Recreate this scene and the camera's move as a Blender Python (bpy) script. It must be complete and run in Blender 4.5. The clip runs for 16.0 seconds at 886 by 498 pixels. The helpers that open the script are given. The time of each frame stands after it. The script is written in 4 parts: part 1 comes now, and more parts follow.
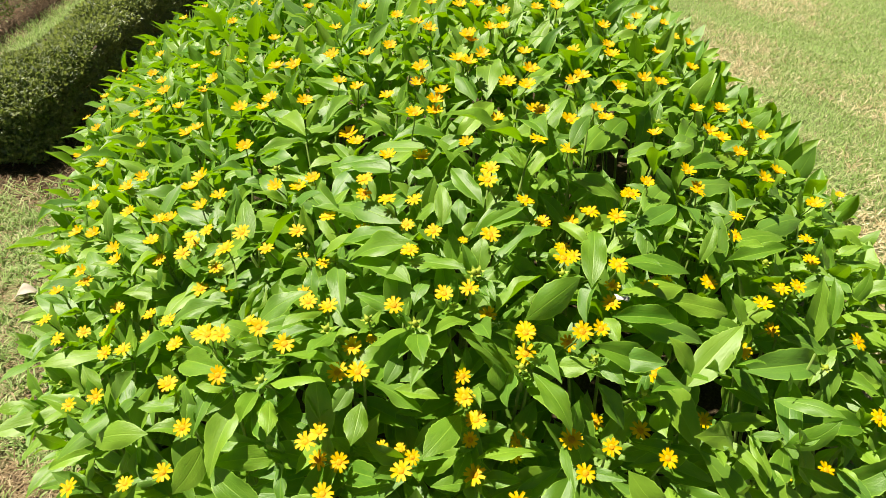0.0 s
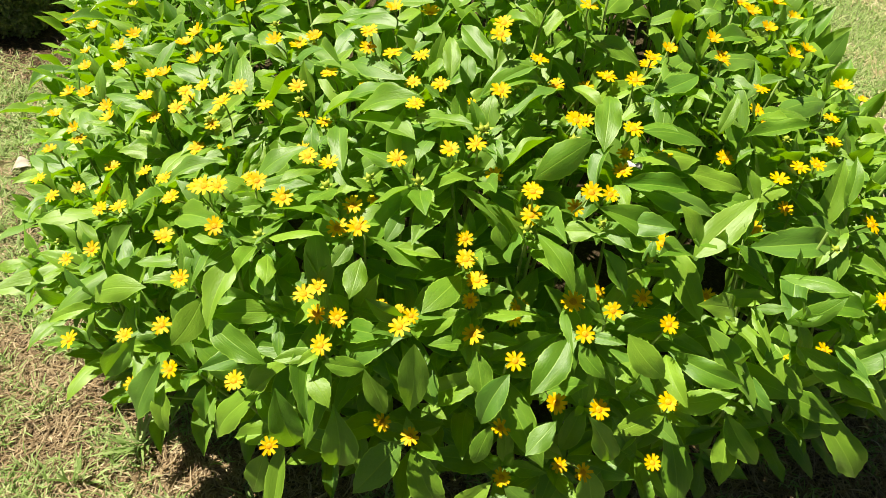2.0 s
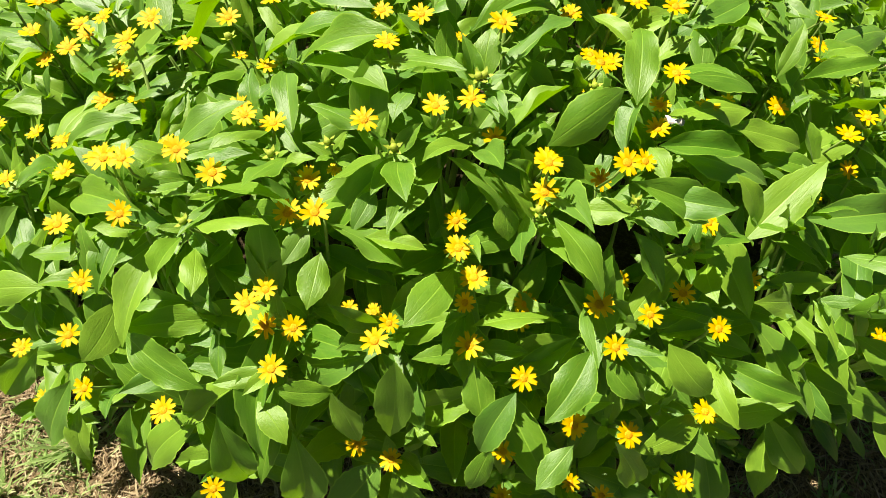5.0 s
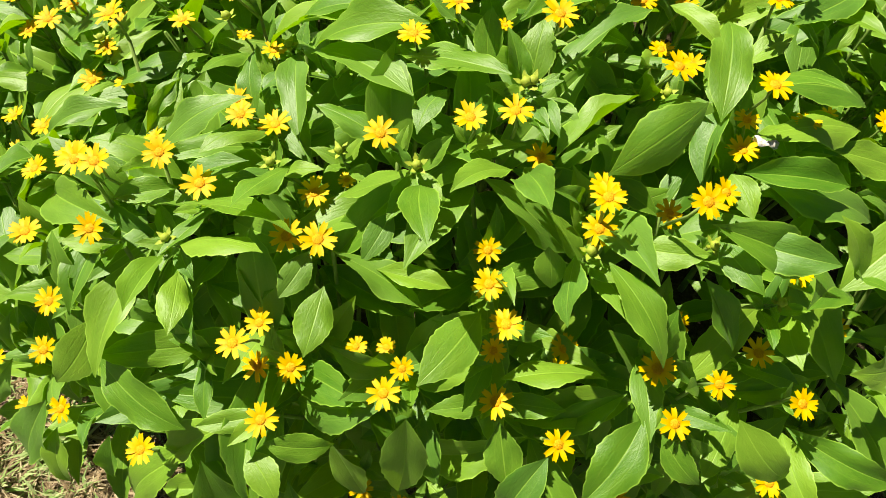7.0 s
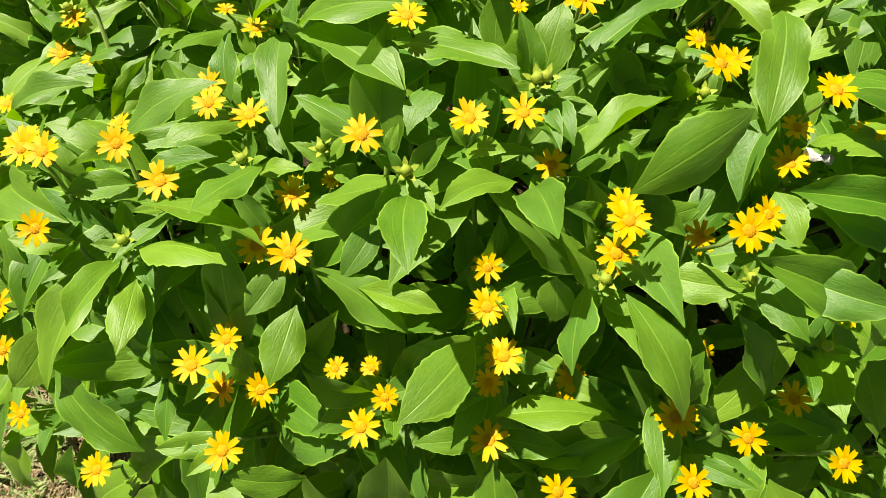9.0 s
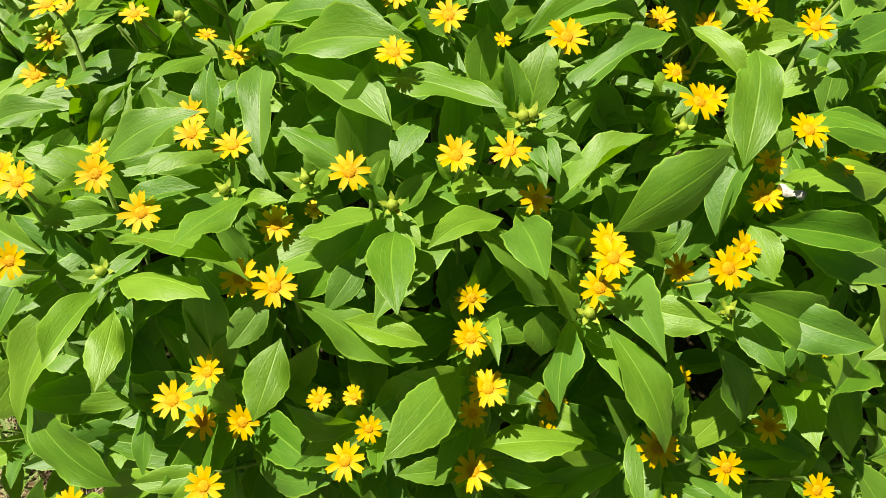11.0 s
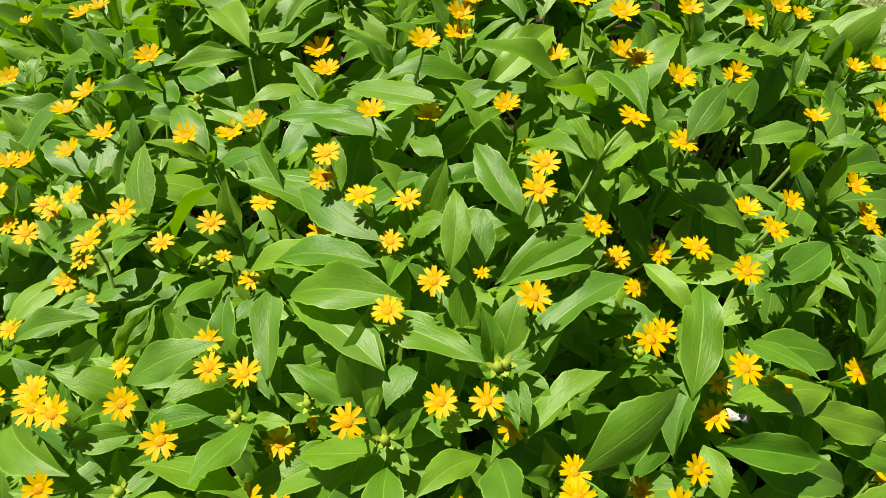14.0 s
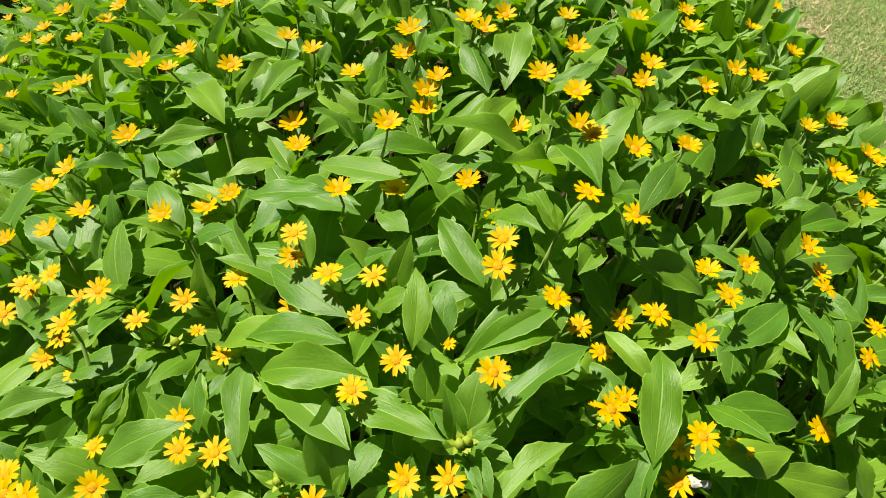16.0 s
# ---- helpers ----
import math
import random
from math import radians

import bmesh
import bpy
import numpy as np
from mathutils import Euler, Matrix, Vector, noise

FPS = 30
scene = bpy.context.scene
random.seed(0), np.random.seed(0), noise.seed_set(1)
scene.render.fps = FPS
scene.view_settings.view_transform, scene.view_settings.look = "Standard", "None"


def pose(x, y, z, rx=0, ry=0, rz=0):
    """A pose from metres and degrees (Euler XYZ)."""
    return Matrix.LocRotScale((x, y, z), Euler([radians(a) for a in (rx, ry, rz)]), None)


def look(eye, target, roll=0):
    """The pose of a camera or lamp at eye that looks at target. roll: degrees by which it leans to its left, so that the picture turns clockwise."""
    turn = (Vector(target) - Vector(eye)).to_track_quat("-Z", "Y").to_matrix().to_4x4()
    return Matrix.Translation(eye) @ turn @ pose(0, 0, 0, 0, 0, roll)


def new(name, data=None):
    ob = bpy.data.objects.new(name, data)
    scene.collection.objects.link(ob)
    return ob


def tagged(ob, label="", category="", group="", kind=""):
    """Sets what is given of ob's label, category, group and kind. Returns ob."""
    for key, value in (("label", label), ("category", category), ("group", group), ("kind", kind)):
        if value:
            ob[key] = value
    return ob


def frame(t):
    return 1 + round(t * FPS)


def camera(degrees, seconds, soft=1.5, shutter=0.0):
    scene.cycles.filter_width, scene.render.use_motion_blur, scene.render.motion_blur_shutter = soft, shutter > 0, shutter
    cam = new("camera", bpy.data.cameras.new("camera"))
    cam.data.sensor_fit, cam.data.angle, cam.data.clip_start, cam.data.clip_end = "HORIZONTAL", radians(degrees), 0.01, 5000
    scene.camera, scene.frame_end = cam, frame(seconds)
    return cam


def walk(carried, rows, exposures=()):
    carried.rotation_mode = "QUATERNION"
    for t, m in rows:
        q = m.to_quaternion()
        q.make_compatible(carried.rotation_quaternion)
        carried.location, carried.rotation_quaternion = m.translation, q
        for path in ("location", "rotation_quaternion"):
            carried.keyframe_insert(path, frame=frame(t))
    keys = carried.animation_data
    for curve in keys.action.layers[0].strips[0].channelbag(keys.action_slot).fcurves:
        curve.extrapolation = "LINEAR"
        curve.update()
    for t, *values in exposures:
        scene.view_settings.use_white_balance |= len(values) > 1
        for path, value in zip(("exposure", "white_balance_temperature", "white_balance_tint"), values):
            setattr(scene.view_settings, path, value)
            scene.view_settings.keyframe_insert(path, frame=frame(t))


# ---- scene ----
cam = camera(71.1, 16.0, soft=0.85)
METRES, EYE, TILT, LEAN, TURN = 0.6, 1.1, -38.0, 0.0, 0.0
ROWS = [
    (0, 0.0000, 0.0000, 0.0000, 0.00, 0.00, -0.00),
    (0.5, -0.0054, 0.0089, -0.0297, 0.33, -1.49, -0.54),
    (1, -0.0067, 0.0163, -0.0675, 0.71, -4.34, -1.53),
    (1.5, -0.0032, 0.0225, -0.0942, 0.65, -6.71, -2.07),
    (2, -0.0017, 0.0361, -0.1070, 0.37, -7.93, -2.15),
    (2.5, -0.0052, 0.0637, -0.1133, 0.40, -9.47, -2.42),
    (3, -0.0029, 0.1044, -0.1089, 0.55, -10.53, -2.27),
    (3.5, 0.0037, 0.1324, -0.1087, 0.58, -11.29, -2.63),
    (4, -0.0073, 0.1898, -0.1137, -0.83, -12.45, -2.67),
    (4.2, -0.0190, 0.2205, -0.1042, -2.80, -12.71, -1.59),
    (6.3, -0.0242, 0.4315, -0.0355, -0.78, -16.61, -2.21),
    (6.5, -0.0228, 0.4485, -0.0317, -0.54, -16.94, -2.61),
    (7, -0.0193, 0.4892, -0.0193, 1.03, -17.64, -3.62),
    (7.5, -0.0105, 0.5243, -0.0190, 1.97, -18.78, -4.36),
    (8, -0.0027, 0.5539, -0.0211, 2.96, -19.73, -4.76),
    (8.5, 0.0075, 0.5803, -0.0203, 3.22, -20.59, -4.78),
    (9, 0.0036, 0.5944, -0.0044, 3.33, -20.13, -5.17),
    (9.2, 0.0017, 0.5970, 0.0032, 3.03, -19.96, -5.28),
    (11.3, -0.0138, 0.6035, 0.0240, 0.71, -19.22, -6.23),
    (11.5, -0.0095, 0.6070, 0.0276, 0.91, -19.54, -6.66),
    (12, -0.0142, 0.6104, 0.0350, 0.72, -20.07, -7.15),
    (12.5, -0.0285, 0.5956, 0.0951, 0.89, -17.34, -7.10),
    (13, -0.0366, 0.5724, 0.1488, 0.74, -13.40, -7.08),
    (13.5, -0.0273, 0.5598, 0.1821, 0.37, -11.80, -6.58),
    (14, -0.0244, 0.5503, 0.1942, 0.15, -10.79, -6.26),
    (14.5, -0.0173, 0.5414, 0.2075, 0.44, -10.62, -5.64),
    (15, -0.0087, 0.5353, 0.2189, 0.22, -9.81, -5.10),
    (15.5, 0.0025, 0.5303, 0.2385, -0.17, -8.38, -4.62),
    (16, 0.0091, 0.5327, 0.2511, -0.51, -7.45, -4.98),
]
EXPOSURES = [(0.0, 0.80, 7100, 11), (4.0, 0.92, 7100, 10), (8.0, 0.71, 7100, 8), (12.0, 0.51, 7100, 4), (13.5, 0.37, 7100, 0), (16.0, 0.42, 7100, 0)]
walk(cam, [(t, pose(0, 0, EYE, TILT, LEAN, TURN) @ pose(METRES * x, METRES * y, METRES * z, 90 + pitch, roll, yaw)) for t, x, y, z, yaw, pitch, roll in ROWS], EXPOSURES)

# ---- world, sun ----
world = bpy.data.worlds.new("sky")
scene.world = world
world.use_nodes = True
wn = world.node_tree
SUN = Vector((-0.46, 0.24, 1.0)).normalized()
sky = wn.nodes.new("ShaderNodeTexSky")
sky.sky_type, sky.sun_disc = 'NISHITA', False
sky.sun_elevation = math.asin(SUN.z)
sky.sun_rotation = math.atan2(SUN.x, SUN.y)
wn.links.new(sky.outputs[0], wn.nodes["Background"].inputs[0])
wn.nodes["Background"].inputs[1].default_value = 0.015
lamp = bpy.data.lights.new("sun", 'SUN')
lamp.energy, lamp.angle, lamp.color = 5.0, radians(0.53), (1.0, 0.95, 0.85)
sun = new("sun", lamp)
sun.matrix_world = look(SUN * 30, (0, 0, 0))


# ---- materials ----
class Nodes:
    """A small builder of node materials."""

    def __init__(self, name):
        self.mat = bpy.data.materials.new(name)
        self.mat.use_nodes = True
        self.t = self.mat.node_tree
        self.b = self.t.nodes["Principled BSDF"]
        self.out = self.t.nodes["Material Output"]

    def add(self, kind, **values):
        n = self.t.nodes.new("ShaderNode" + kind)
        for k, v in values.items():
            if k in n.inputs:
                n.inputs[k].default_value = v
        return n

    def link(self, a, b):
        self.t.links.new(a, b)

    def ramp(self, fac, stops):
        r = self.add("ValToRGB")
        while len(r.color_ramp.elements) < len(stops):
            r.color_ramp.elements.new(0.5)
        for e, (p, c) in zip(r.color_ramp.elements, stops):
            e.position, e.color = p, (*c, 1)
        self.link(fac, r.inputs[0])
        return r.outputs[0]

    def noise(self, vec, scale, detail=3.0, rough=0.55):
        n = self.add("TexNoise", Scale=scale, Detail=detail, Roughness=rough)
        if vec is not None:
            self.link(vec, n.inputs["Vector"])
        return n.outputs[0]

    def math(self, op, a, b=0.5, clamp=False):
        n = self.add("Math")
        n.operation, n.use_clamp = op, clamp
        for i, v in enumerate((a, b)):
            if isinstance(v, (int, float)):
                n.inputs[i].default_value = v
            else:
                self.link(v, n.inputs[i])
        return n.outputs[0]

    def mix(self, fac, a, b, blend='MIX'):
        n = self.add("Mix")
        n.data_type, n.blend_type = 'RGBA', blend
        for i, v in ((0, fac), (6, a), (7, b)):
            if isinstance(v, (int, float)):
                n.inputs[i].default_value = v
            elif isinstance(v, tuple):
                n.inputs[i].default_value = (*v, 1)
            else:
                self.link(v, n.inputs[i])
        return n.outputs[2]

    def bump(self, height, strength, distance):
        n = self.add("Bump", Strength=strength, Distance=distance)
        self.link(height, n.inputs["Height"])
        self.link(n.outputs[0], self.b.inputs["Normal"])
        return n.outputs[0]

    def thin(self, colour, share, normal=None):
        """Lets a share of the light through, as leaves and petals do."""
        tr = self.add("BsdfTranslucent")
        if isinstance(colour, tuple):
            tr.inputs[0].default_value = (*colour, 1)
        else:
            self.link(colour, tr.inputs[0])
        if normal is not None:
            self.link(normal, tr.inputs["Normal"])
        m = self.add("MixShader")
        m.inputs[0].default_value = share
        self.link(self.b.outputs[0], m.inputs[1])
        self.link(tr.outputs[0], m.inputs[2])
        self.link(m.outputs[0], self.out.inputs[0])


def leaf_material(name, dark, light, through_colour, share=0.36, rough=0.48, island=False):
    n = Nodes(name)
    uv = n.add("TexCoord").outputs["UV"]
    sep = n.add("SeparateXYZ")
    n.link(uv, sep.inputs[0])
    across, along = sep.outputs[0], sep.outputs[1]
    side = n.math('ABSOLUTE', n.math('SUBTRACT', across, 0.5))
    rnd = n.add("NewGeometry").outputs["Random Per Island"] if island else n.add("ObjectInfo").outputs["Random"]
    obj = n.add("TexCoord").outputs["Object"]
    mottle = n.noise(obj, 60 if island else 4.0, 4)
    # veins: a pale midrib and slanting side veins
    mid = n.math('SUBTRACT', 1.0, n.math('MULTIPLY', side, 34.0), True)
    slant = n.math('ADD', n.math('MULTIPLY', along, 9.0), n.math('MULTIPLY', side, -6.0))
    wave = n.math('ABSOLUTE', n.math('SUBTRACT', n.math('FRACT', slant), 0.5))
    vein = n.math('SUBTRACT', 1.0, n.math('MULTIPLY', wave, 11.0), True)
    arch = n.math('MULTIPLY', n.math('SUBTRACT', 1.0, n.math('MULTIPLY', n.math('ABSOLUTE', n.math('SUBTRACT', side, 0.21)), 42.0), True), n.math('GREATER_THAN', 0.8, along))
    lines = n.math('MAXIMUM', n.math('MULTIPLY', vein, 0.12), n.math('MULTIPLY', arch, 0.16))
    both = n.math('MAXIMUM', mid, lines)
    base = n.mix(n.math('ADD', n.math('MULTIPLY', rnd, 0.75), n.math('MULTIPLY', n.math('SUBTRACT', mottle, 0.35), 0.7), True), dark, light)
    # some leaves are older and bluer than the rest
    old = n.math('MULTIPLY', n.math('SUBTRACT', n.math('FRACT', n.math('MULTIPLY', rnd, 7.31)), 0.62), 5.0, True)
    base = n.mix(n.math('MULTIPLY', old, 0.55), base, (dark[0] * 1.15, dark[1] * 1.05, dark[2] * 3.4))
    col = n.mix(n.math('MULTIPLY', both, 0.40), base, tuple(min(1, c * 1.7 + 0.02) for c in light))
    # pale leaf edge, with rim highlights painted into the colour
    margin = n.math('MULTIPLY', n.math('SUBTRACT', side, 0.455), 22.0, True)
    col = n.mix(n.math('MULTIPLY', margin, 0.6), col, tuple(min(1, c * 1.8 + 0.03) for c in light))
    spots = n.math('GREATER_THAN', n.noise(obj, 200 if island else 13.0, 2), 0.745)
    col = n.mix(n.math('MULTIPLY', spots, 0.5), col, (0.20, 0.19, 0.06))
    n.link(col, n.b.inputs["Base Color"])
    n.b.inputs["Roughness"].default_value = rough
    n.b.inputs["Specular IOR Level"].default_value = 0.6
    n.b.inputs["Sheen Weight"].default_value = 0.03
    n.b.inputs["Sheen Roughness"].default_value = 0.45
    n.b.inputs["Sheen Tint"].default_value = (0.92, 1.0, 0.86, 1)
    ribs = n.math('ADD', n.math('MULTIPLY', n.math('MAXIMUM', mid, n.math('MULTIPLY', arch, 0.3)), -0.6), n.math('MULTIPLY', n.math('SUBTRACT', 0.5, wave), -0.16))
    relief = n.math('ADD', ribs, n.math('MULTIPLY', n.noise(obj, 260 if island else 16.0, 4, 0.65), 0.9))
    nor = n.bump(relief, 0.34, 0.0014)
    n.thin(n.mix(n.math('MULTIPLY', both, 0.35), through_colour, tuple(c * 0.7 for c in through_colour)), share, nor)
    return n.mat


LEAF = leaf_material("leaf_green", (0.068, 0.198, 0.011), (0.246, 0.420, 0.035), (0.35, 0.70, 0.005), 0.27)
LEAF_FAR = leaf_material("leaf_green_small", (0.068, 0.198, 0.011), (0.246, 0.420, 0.035), (0.35, 0.70, 0.005), 0.27, island=True)
HEDGE_LEAF = leaf_material("hedge_leaf", (0.11, 0.165, 0.05), (0.37, 0.42, 0.19), (0.36, 0.45, 0.09), 0.34, 0.45, True)


def petal_material():
    n = Nodes("petal_yellow")
    obj = n.add("TexCoord").outputs["Object"]
    g = n.noise(obj, 30, 2)
    rnd = n.add("ObjectInfo").outputs["Random"]
    col = n.mix(n.math('ADD', n.math('MULTIPLY', g, 0.5), n.math('MULTIPLY', rnd, 0.5), True), (0.87, 0.52, 0.002), (0.92, 0.63, 0.003))
    # deeper yellow towards the centre, with fine lengthwise furrows
    span = n.add("VectorMath")
    span.operation = 'LENGTH'
    n.link(obj, span.inputs[0])
    heart = n.math('SUBTRACT', 1.0, n.math('MULTIPLY', n.math('SUBTRACT', span.outputs["Value"], 0.0034), 330.0), True)
    col = n.mix(n.math('MULTIPLY', heart, 0.8), col, (0.82, 0.37, 0.002))
    n.link(col, n.b.inputs["Base Color"])
    n.b.inputs["Roughness"].default_value = 0.55
    n.b.inputs["Specular IOR Level"].default_value = 0.25
    n.thin((0.94, 0.55, 0.002), 0.30)
    return n.mat


def plain(name, stops, scale, rough=0.8, bump=0.4, depth=0.004, second=6.0, spec=0.3):
    n = Nodes(name)
    obj = n.add("TexCoord").outputs["Object"]
    a, b = n.noise(obj, scale, 5, 0.65), n.noise(obj, second, 3)
    f = n.math('ADD', n.math('MULTIPLY', a, 0.65), n.math('MULTIPLY', b, 0.35))
    n.link(n.ramp(f, stops), n.b.inputs["Base Color"])
    n.b.inputs["Roughness"].default_value = rough
    n.b.inputs["Specular IOR Level"].default_value = spec
    n.bump(a, bump, depth)
    return n.mat


PETAL = petal_material()
DISC = plain("flower_centre", [(0.3, (0.70, 0.29, 0.003)), (0.7, (0.88, 0.47, 0.005))], 900, 0.7, 0.8, 0.001, 300)
STALK = plain("stalk_green", [(0.3, (0.15, 0.25, 0.05)), (0.7, (0.26, 0.38, 0.09))], 120, 0.5, 0.2, 0.0008, 20)
CALYX = plain("calyx_green", [(0.3, (0.12, 0.21, 0.03)), (0.7, (0.22, 0.33, 0.05))], 200, 0.55, 0.3, 0.0008, 40)
BUD = plain("bud_green", [(0.3, (0.24, 0.36, 0.04)), (0.7, (0.44, 0.50, 0.05))], 500, 0.6, 0.6, 0.0008, 150)
WOOD = plain("hedge_wood", [(0.3, (0.07, 0.05, 0.035)), (0.7, (0.15, 0.11, 0.08))], 60, 0.9, 0.6, 0.003, 8)
PAPER = plain("bleached_leaf", [(0.3, (0.38, 0.33, 0.26)), (0.7, (0.55, 0.50, 0.42))], 90, 0.7, 0.4, 0.001, 25)
WHITE = plain("moth_white", [(0.38, (0.36, 0.31, 0.26)), (0.5, (0.80, 0.77, 0.70)), (0.6, (0.88, 0.86, 0.82))], 420, 0.6, 0.4, 0.0006, 900)


def blades_material(name, stops, share, through_colour):
    n = Nodes(name)
    rnd = n.add("NewGeometry").outputs["Random Per Island"]
    n.link(n.ramp(rnd, stops), n.b.inputs["Base Color"])
    n.b.inputs["Roughness"].default_value = 0.6
    n.b.inputs["Specular IOR Level"].default_value = 0.3
    n.thin(through_colour, share)
    return n.mat


GRASS = blades_material("grass_blade", [(0.0, (0.17, 0.28, 0.07)), (0.4, (0.29, 0.43, 0.14)), (0.75, (0.42, 0.53, 0.22)), (1.0, (0.60, 0.60, 0.34))], 0.3, (0.42, 0.63, 0.15))
STRAW = blades_material("dry_grass", [(0.0, (0.13, 0.08, 0.04)), (0.4, (0.27, 0.19, 0.10)), (0.8, (0.42, 0.33, 0.19)), (1.0, (0.57, 0.47, 0.30))], 0.15, (0.5, 0.4, 0.2))
PALE_STRAW = blades_material("bleached_grass", [(0.0, (0.30, 0.23, 0.11)), (0.4, (0.52, 0.44, 0.24)), (0.8, (0.70, 0.63, 0.39)), (1.0, (0.80, 0.74, 0.52))], 0.2, (0.6, 0.52, 0.3))
LITTER = blades_material("brown_litter", [(0.0, (0.06, 0.032, 0.015)), (0.6, (0.20, 0.115, 0.055)), (1.0, (0.38, 0.26, 0.14))], 0.1, (0.3, 0.2, 0.1))


def ground_material():
    n = Nodes("ground_earth")
    obj = n.add("TexCoord").outputs["Object"]
    fine, mid, wide = n.noise(obj, 170, 6, 0.7), n.noise(obj, 34, 4), n.noise(obj, 2.2, 3)
    soil = n.ramp(fine, [(0.28, (0.06, 0.040, 0.025)), (0.5, (0.19, 0.135, 0.085)), (0.72, (0.40, 0.32, 0.21))])
    turf = n.ramp(fine, [(0.28, (0.11, 0.17, 0.05)), (0.5, (0.31, 0.42, 0.16)), (0.74, (0.54, 0.63, 0.31))])
    straw = n.ramp(fine, [(0.28, (0.15, 0.11, 0.05)), (0.5, (0.38, 0.31, 0.165)), (0.74, (0.63, 0.55, 0.33))])
    worn = n.math('MULTIPLY', n.math('SUBTRACT', n.noise(obj, 9, 4, 0.7), 0.51), 6.0, True)
    sep = n.add("SeparateXYZ")
    n.link(obj, sep.inputs[0])
    # turf away from the bed, bare earth beside it
    off = n.math('ABSOLUTE', n.math('SUBTRACT', sep.outputs[0], 0.02))
    edge = n.math('ADD', sep.outputs[1], n.math('MULTIPLY', n.math('SUBTRACT', mid, 0.5), 0.3))
    foot = n.math('MULTIPLY', n.math('GREATER_THAN', -0.9, sep.outputs[0]), n.math('GREATER_THAN', sep.outputs[0], -1.76))
    bare = n.math('MAXIMUM', foot, n.math('GREATER_THAN', -2.2, sep.outputs[0]))
    wander = n.math('ADD', sep.outputs[1], n.math('MULTIPLY', n.math('SUBTRACT', wide, 0.5), 0.8))
    bare = n.math('MULTIPLY', bare, n.math('MULTIPLY', n.math('GREATER_THAN', 5.4, wander), n.math('GREATER_THAN', sep.outputs[0], -3.2)))
    strip = n.math('MULTIPLY', n.math('GREATER_THAN', edge, 1.70), bare)
    beyond = n.math('MAXIMUM', n.math('MULTIPLY', n.math('SUBTRACT', wander, 2.55), 5.0, True), n.math('MULTIPLY', n.math('SUBTRACT', 0.0, wander), 5.0, True))
    lawn = n.math('MULTIPLY', n.math('ADD', n.math('SUBTRACT', off, 0.85), n.math('MULTIPLY', n.math('SUBTRACT', wide, 0.5), 0.7)), 3.5, True)
    lawn = n.math('MAXIMUM', lawn, beyond)
    far = n.math('MULTIPLY', n.math('GREATER_THAN', 0.22, sep.outputs[1]), 0.5)
    # dark bed soil, with the gloom between the plants put into its colour
    humus_and_shade = n.ramp(fine, [(0.30, (0.03, 0.022, 0.012)), (0.55, (0.09, 0.068, 0.036)), (0.76, (0.20, 0.155, 0.085))])
    inside = n.math('MULTIPLY', n.math('SUBTRACT', 0.80, n.math('ADD', off, n.math('MULTIPLY', n.math('SUBTRACT', mid, 0.5), 0.2))), 9.0, True)
    bed = n.math('MULTIPLY', inside, n.math('MULTIPLY', n.math('SUBTRACT', sep.outputs[1], 0.38), 9.0, True))
    bed = n.math('MULTIPLY', bed, n.math('SUBTRACT', 1.0, beyond))
    # soil darkened within the bed and by the hedges, their shade painted in
    soil = n.mix(n.math('MAXIMUM', bed, n.math('MULTIPLY', strip, 0.7)), soil, humus_and_shade)
    n.link(n.mix(n.math('MULTIPLY', n.math('ADD', lawn, far, True), n.math('SUBTRACT', 1.0, strip)), soil, n.mix(n.math('MULTIPLY', mid, 0.4), n.mix(n.math('MULTIPLY', worn, 0.55), turf, straw), soil)), n.b.inputs["Base Color"])
    n.b.inputs["Roughness"].default_value = 0.95
    n.b.inputs["Specular IOR Level"].default_value = 0.15
    n.bump(n.math('ADD', fine, n.math('MULTIPLY', mid, 0.6)), 0.9, 0.012)
    return n.mat


EARTH = ground_material()


# ---- building blocks ----
def link(name, me, material, parent=None, label=""):
    me.materials.clear()
    me.materials.append(material)
    ob = new(name, me)
    ob.parent = parent
    return tagged(ob, label=label)


def mesh(name, verts, faces, uvs=None, smooth=True):
    me = bpy.data.meshes.new(name)
    me.from_pydata([tuple(v) for v in verts], [], [tuple(f) for f in faces])
    if uvs is not None:
        layer = me.uv_layers.new(name="UVMap")
        idx = np.empty(len(me.loops), dtype=np.int32)
        me.loops.foreach_get("vertex_index", idx)
        layer.data.foreach_set("uv", np.asarray(uvs, dtype=np.float32)[idx].ravel())
    if smooth:
        me.polygons.foreach_set("use_smooth", [True] * len(me.polygons))
    me.update()
    return me


def tube(points, radii, sides=6):
    """Verts and faces of a tapering stalk along points."""
    pts = [Vector(p) for p in points]
    verts, faces = [], []
    for i, p in enumerate(pts):
        d = (pts[min(i + 1, len(pts) - 1)] - pts[max(i - 1, 0)]).normalized()
        a = d.orthogonal().normalized()
        b = d.cross(a)
        for k in range(sides):
            w = 2 * math.pi * k / sides
            verts.append(p + (a * math.cos(w) + b * math.sin(w)) * radii[i])
    for i in range(len(pts) - 1):
        for k in range(sides):
            q = (k + 1) % sides
            faces.append((i * sides + k, i * sides + q, i * sides + sides + q, i * sides + sides + k))
    faces.append(tuple(range(sides))[::-1])
    faces.append(tuple(len(verts) - sides + k for k in range(sides)))
    return verts, faces


